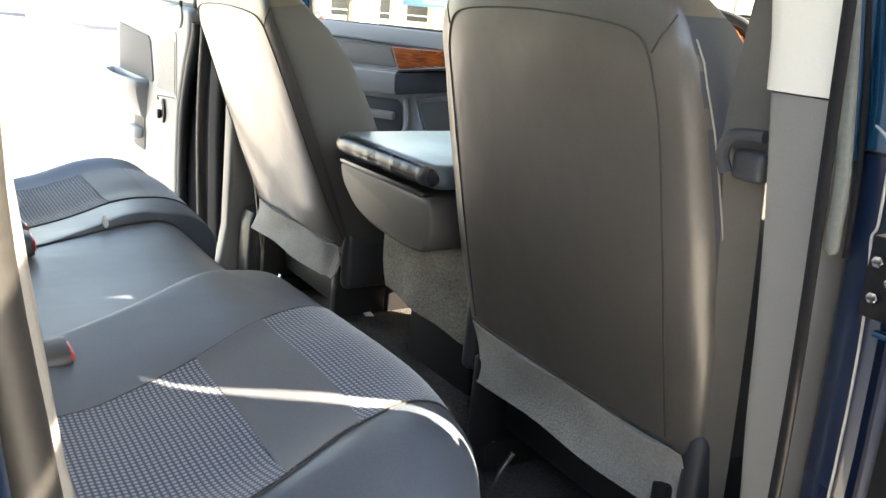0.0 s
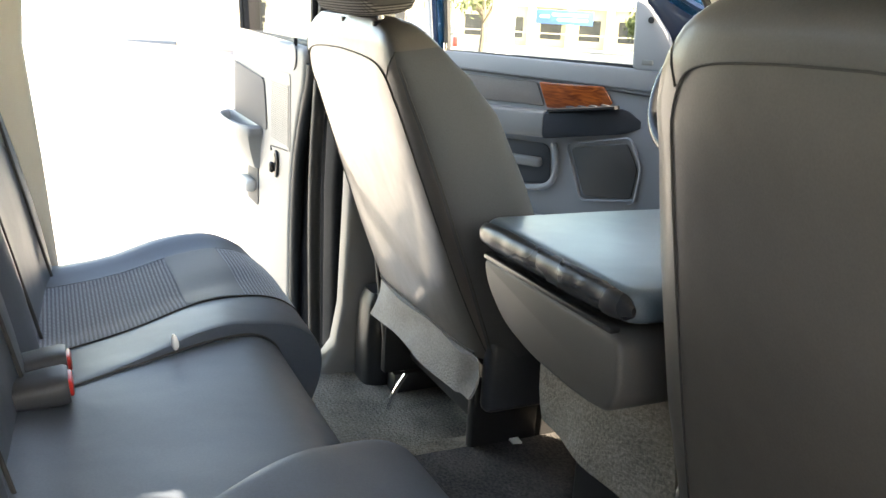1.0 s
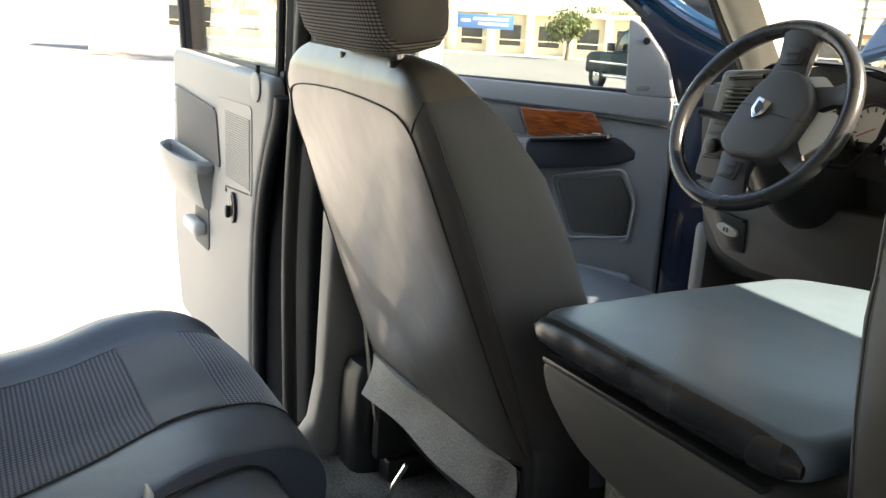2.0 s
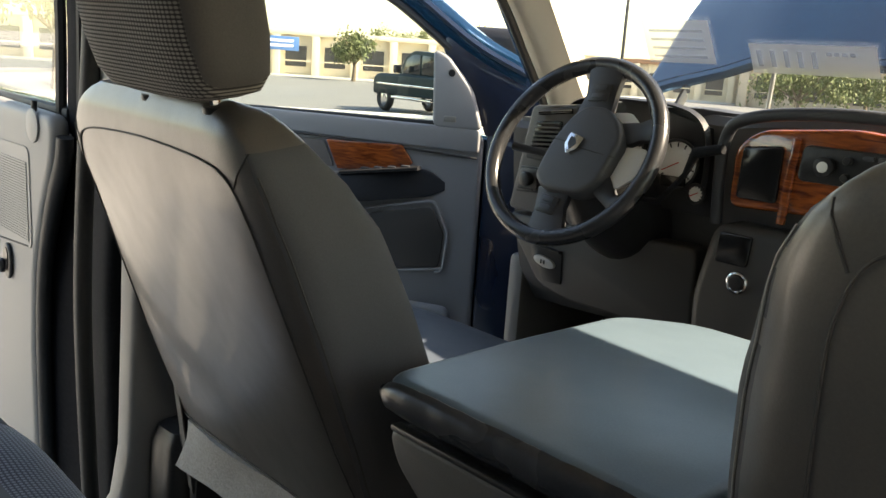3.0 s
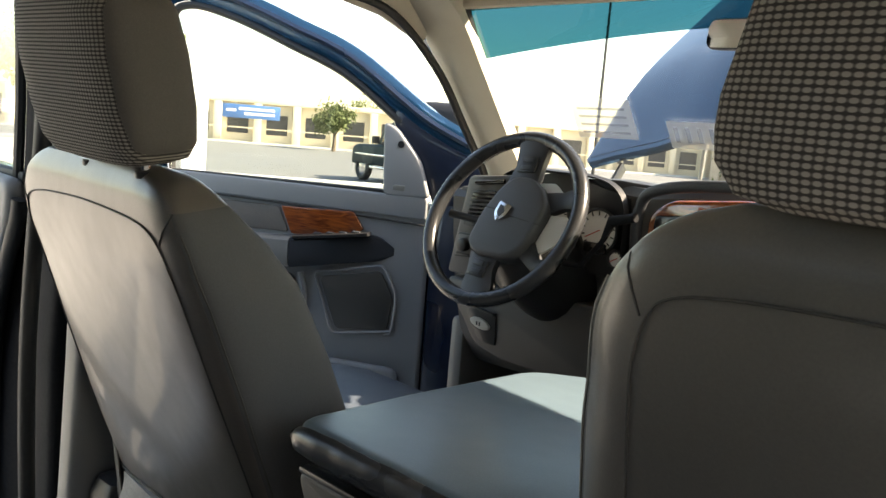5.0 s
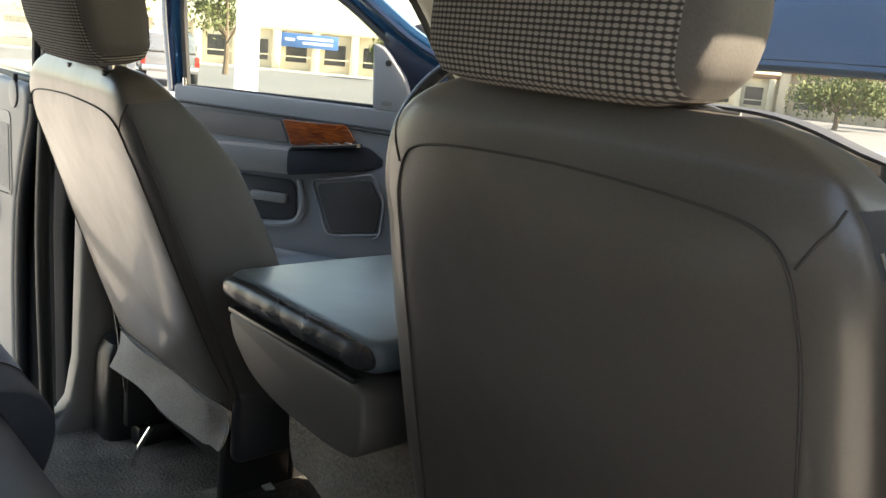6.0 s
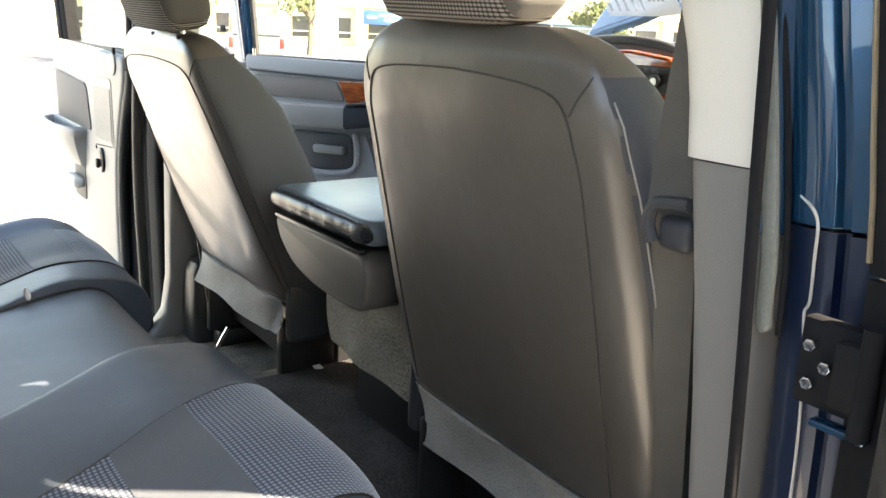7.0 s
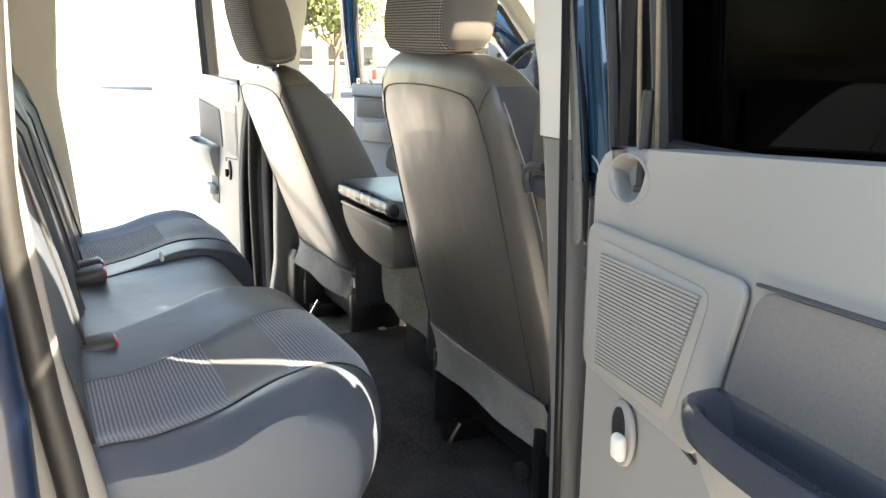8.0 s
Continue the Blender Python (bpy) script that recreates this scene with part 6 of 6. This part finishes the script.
hb = part("hub_cover", plate(hub, -0.02, 0.024, "XY", 0.009, 4), HUB_GREY, wheel, "dark grey airbag cover")
part("emblem", moved(plate(rounded([(-0.017, 0.018), (0.017, 0.018), (0.015, -0.006), (0.0, -0.021), (-0.015, -0.006)], 0.004), 0.0262, 0.0295, "XY", 0.001), pose(0.020, 0.0, 0, 0, 0, -14)), CHROME, hb, "plain silver shield emblem")
part("emblem_inset", moved(plate(rounded([(-0.010, 0.012), (0.002, 0.010), (0.009, 0.002), (0.002, -0.012), (-0.008, -0.004)], 0.003), 0.0290, 0.0302, "XY"), pose(0.020, 0.0, 0, 0, 0, -14)), TRIM_DARK, hb, "dark inset of the emblem")
part("cover_seam", tube([(0.034, -0.004, 0.0263), (0.112, -0.012, 0.022)], 0.0009, 5), SEAM, hb)
part("cover_seam", tube([(-0.040, 0.008, 0.022), (0.004, 0.004, 0.0263)], 0.0009, 5), SEAM, hb)
for pts, wd, btn in (([(0.020, 0.070, 0.0), (0.018, 0.110, -0.002), (0.010, 0.165, 0.0)], [0.072, 0.062, 0.075], (0.020, 0.110, 4)), ([(0.085, 0.036, -0.004), (0.125, 0.052, -0.008), (0.158, 0.058, 0.0)], [0.050, 0.034, 0.046], None), ([(0.005, -0.078, 0.0), (0.008, -0.115, -0.002), (0.020, -0.163, 0.0)], [0.070, 0.060, 0.075], (0.008, -0.112, -4)), ([(0.090, -0.055, -0.004), (0.120, -0.080, -0.008), (0.146, -0.084, 0.0)], [0.040, 0.026, 0.034], None)):
    s_ = part("spoke", bar(pts, wd, 0.022, (0, 0, 1)), TRIM_DARK, wheel, "dark spoke")
    if btn:
        bx, by, ba = btn
        part("button_pad", moved(box(-0.021, 0.021, -0.017, 0.017, 0.009, 0.014, 0.004), pose(bx, by, 0, 0, 0, ba)), BLACK, s_, "black button pad")
        for k in (-1, 1):
            part("button", moved(box(-0.013, 0.013, -0.005, 0.005, 0.013, 0.0165, 0.002), pose(bx, by + k * 0.008, 0, 0, 0, ba)), TRIM_DARK, s_)
# pale plates between the spokes carry painted sunlight
part("column_bezel", plate(rounded([(0.045, 0.080), (0.090, 0.085), (0.122, 0.062), (0.098, 0.040), (0.06, 0.055)], 0.010), -0.008, -0.002, "XY", 0.002), SILVER, wheel, "silver-grey spoke bezel with sunlight put into its colour")
part("column_bezel", plate(rounded([(0.095, 0.020), (0.152, 0.022), (0.150, -0.030), (0.118, -0.060), (0.09, -0.045)], 0.012), -0.008, -0.002, "XY", 0.002), SILVER, wheel, "silver-grey spoke bezel with sunlight put into its colour")
part("column", tube([(0.02, -0.02, -0.02), (0.05, -0.05, -0.06), (0.055, -0.055, -0.14), (0.05, -0.05, -0.22)], [0.05, 0.078, 0.085, 0.085], 24), BLACK, wheel, "black steering column shroud")
part("gear_stalk", tube([(0.08, -0.05, -0.06), (0.18, -0.050, -0.045), (0.222, -0.005, -0.022), (0.235, 0.030, -0.008), (0.285, 0.038, 0.004)], [0.004, 0.005, 0.005, 0.010, 0.008], 10), JAMB_BLACK, wheel, "black gear lever")
part("signal_stalk", tube([(-0.06, 0.0, -0.05), (-0.16, 0.0, -0.03)], [0.006, 0.009], 10), BLACK, wheel, "black signal stalk")
part("ignition", moved(disc(0.014, 0.02, 16, 0.003), pose(0.075, -0.055, -0.03)), CHROME, wheel, "silver ignition barrel")

# ---------------------------------------------------------------- overhead: visors, console, mirror
for s, nm in ((-1, "driver"), (1, "passenger")):
    v = thing("sun_visor", pose(s * 0.515, 0.675, 1.918, -7, 0, 0), "beige cloth sun visor folded up to the headliner", "sun visor", "sun visors")
    o = rounded([(-0.205, 0.062), (0.085, 0.056), (0.205, -0.150), (0.10, -0.180), (-0.09, -0.150), (-0.195, -0.03)], 0.045)
    part("panel", plate(o if s < 0 else [(-x, y) for x, y in o], -0.016, 0.010, "XY", 0.011, 4), HEADLINER, v)
    part("pivot", tube([(-s * -0.2, 0.075, -0.004), (-s * -0.23, 0.09, 0.006)], 0.009, 8), TRIM_LIGHT, v)
lab_ = thing("visor_label", pose(-0.244, 0.561, 1.936, -7, 0, 0), "white warning label with red mark on the visor", "label")
part("sheet", box(-0.05, 0.05, -0.022, 0.022, -0.002, 0.0), DIAL, lab_, smooth=False)
part("red_mark", moved(wheel_ring(0.012, 0.002, 24, 6, 0.4), pose(-0.032, 0, -0.002)), RED, lab_)
for k in range(3):
    part("print_bar", box(-0.01, 0.042, -0.012 + 0.01 * k, -0.008 + 0.01 * k, -0.003, -0.0021), TRIM_GREY, lab_, smooth=False)
oc = thing("overhead_console", pose(-0.035, 0.66, 1.934, -6, 0, 0), "beige overhead console with a dark glossy display", "console")
o = rounded([(-0.10, -0.20), (-0.125, 0.06), (-0.085, 0.135), (0.085, 0.135), (0.125, 0.06), (0.10, -0.20)], 0.04)
part("housing", plate(o, -0.034, 0.03, "XY", 0.018, 4), HEADLINER, oc)
part("display", plate(rounded([(-0.070, -0.09), (-0.080, 0.035), (-0.056, 0.080), (0.056, 0.080), (0.080, 0.035), (0.070, -0.09)], 0.03), -0.038, -0.030, "XY", 0.003), SCREEN, oc, "dark glossy display")
for k in (-1, 1):
    part("map_lamp", moved(disc(0.016, 0.008, 20, 0.002, -0.008), pose(k * 0.115 + (0.0), -0.05, -0.028)), DIAL, oc)
mr = thing("rear_view_mirror", pose(-0.017, 0.758, 1.822) @ pose(0, 0, 0, 2.4, 2, -10), "rear-view mirror with a dark frame on the windscreen", "mirror")
o = rounded([(-0.103, -0.022), (-0.098, 0.025), (0.098, 0.025), (0.103, -0.022)], 0.014)
part("housing", plate(o, -0.006, 0.03, "XZ", 0.009, 3), TRIM_DARK, mr, "dark grey mirror housing")
part("mirror_glass", plate([(x * 0.955, z * 0.88) for x, z in o], -0.0075, -0.0062, "XZ"), MIRROR, mr, "silvered mirror glass")
part("stem", tube([(0.0, 0.02, 0.0), (0.008, 0.030, 0.040), (0.016, 0.040, 0.088)], [0.012, 0.009, 0.011], 10), BLACK, mr, "black mirror stem")
part("tab", box(-0.012, 0.012, -0.004, 0.008, -0.042, -0.026, 0.004), BLACK, mr)
ch = thing("coat_hook", pose(-0.264, 0.752, 1.935), "beige round visor clip on the headliner", "clip")
part("base", moved(disc(0.022, 0.012, 20, 0.004, -0.012), pose(0, 0, 0)), HEADLINER, ch)
part("clip", box(-0.01, 0.01, -0.014, 0.004, -0.026, -0.011, 0.004), TRIM_LIGHT, ch)
for s in (1,):
    gh = thing("grab_handle", pose(0, 0, 0), "light beige grab handle above the door", "handle")
    part("grip", tube(curve([(0.73, 0.05, 1.86), (0.705, 0.06, 1.83), (0.70, 0.14, 1.825), (0.70, 0.22, 1.83), (0.725, 0.24, 1.86)], 5), 0.011, 8), TRIM_LIGHT, gh)

# ---------------------------------------------------------------- raised bonnet, cowl, wipers
bon = thing("bonnet", pose(0, 0, 0), "raised glossy blue bonnet seen through the windscreen", "bonnet")
sec = []
for k in range(13):
    v = k / 12
    y0 = 1.50 + 0.70 * v
    z0 = 1.602 + lerp([(0.0, 0.0), (0.2, 0.165), (0.32, 0.245), (0.45, 0.315), (0.7, 0.435), (1.0, 0.575)], v)
    row = []
    for i in range(25):
        u = -1 + i / 12
        hw = 0.83
        bulge = 0.125 * (1 - abs(u) ** 3)
        crest = 0.025 * math.exp(-((abs(u) - 0.62) / 0.10) ** 2)
        row.append((u * hw, y0 + 0.05 * (1 - u * u) * (1 - v) - 0.30 * (bulge + crest), z0 + 0.77 * (bulge + crest)))
    sec.append(row)
part("panel", rings(sec, closed=False), PAINT, bon)
part("underside", rings([[(x * 0.985, y + 0.012, z - 0.012) for x, y, z in r] for r in sec], closed=False), SHADED_PAINT, bon)
part("rear_lip", tube([(x, y + 0.012, z - 0.014) for x, y, z in sec[0]], 0.016, 8), PAINT, bon)
for s in (-1, 1):
    part("side_lip", tube([(r[0 if s < 0 else -1][0], r[0 if s < 0 else -1][1] + 0.012, r[0 if s < 0 else -1][2] - 0.014) for r in sec], 0.016, 8), PAINT, bon)
for s in (-1, 1):
    part("hinge_arm", bar(curve([(s * 0.72, 1.30, 1.40), (s * 0.72, 1.40, 1.47), (s * 0.74, 1.53, 1.585)], 5), 0.03, 0.012, (1, 0, 0)), BLACK, bon, "black bonnet hinge arm")
part("prop_rod", tube([(-0.55, 1.62, 1.72), (-0.56, 1.60, 1.21)], 0.006, 8), STEEL, bon, "thin steel prop rod")
solo("cowl", box(-0.80, 0.80, 1.20, 1.56, 1.36, 1.405, 0.015), BLACK, "black cowl below the windscreen", "cowl", kind="structure")
for x in (-0.50, 0.15):
    w = thing("wiper", pose(0, 0, 0), "black wiper arm resting at the foot of the windscreen", "wiper", "wipers")
    pts = [ws(x / 0.74 + 0.06 * k, 0.985 - 0.012 * k) + Vector((0, 0.02, 0.022)) for k in range(10)]
    part("blade", tube(pts, 0.006, 6), BLACK, w)
    part("arm", tube([pts[5] + Vector((0, 0.01, 0.01)), pts[9] + Vector((0.06, 0.05, 0.0))], 0.008, 6), BLACK, w)
for s in (-1, 1):
    solo("front_wing", box(min(s * 0.82, s * 1.0), max(s * 0.82, s * 1.0), 1.38, 2.7, 0.9, 1.40, 0.05, 3), PAINT, "blue front wing of the truck", "wing", kind="structure")
solo("engine_bay", box(-0.815, 0.815, 1.60, 2.6, 0.8, 1.22, 0.03), BLACK, "dark engine bay under the raised bonnet", "engine bay", kind="structure")

sticker(-0.46, -0.15, 0.462, 0.575, [(0.06 + 0.11 * k, 0.10 + 0.11 * k, 0.2, 0.75) for k in range(5)] + [(0.62 + 0.06 * k, 0.66 + 0.06 * k, 0.2, 0.32) for k in range(4)], "pale sheet of print on the windscreen")
sticker(-0.74, -0.555, 0.38, 0.55, [(0.1, 0.9, 0.2 + 0.2 * k, 0.26 + 0.2 * k) for k in range(4)], "pale sheet of print on the windscreen")
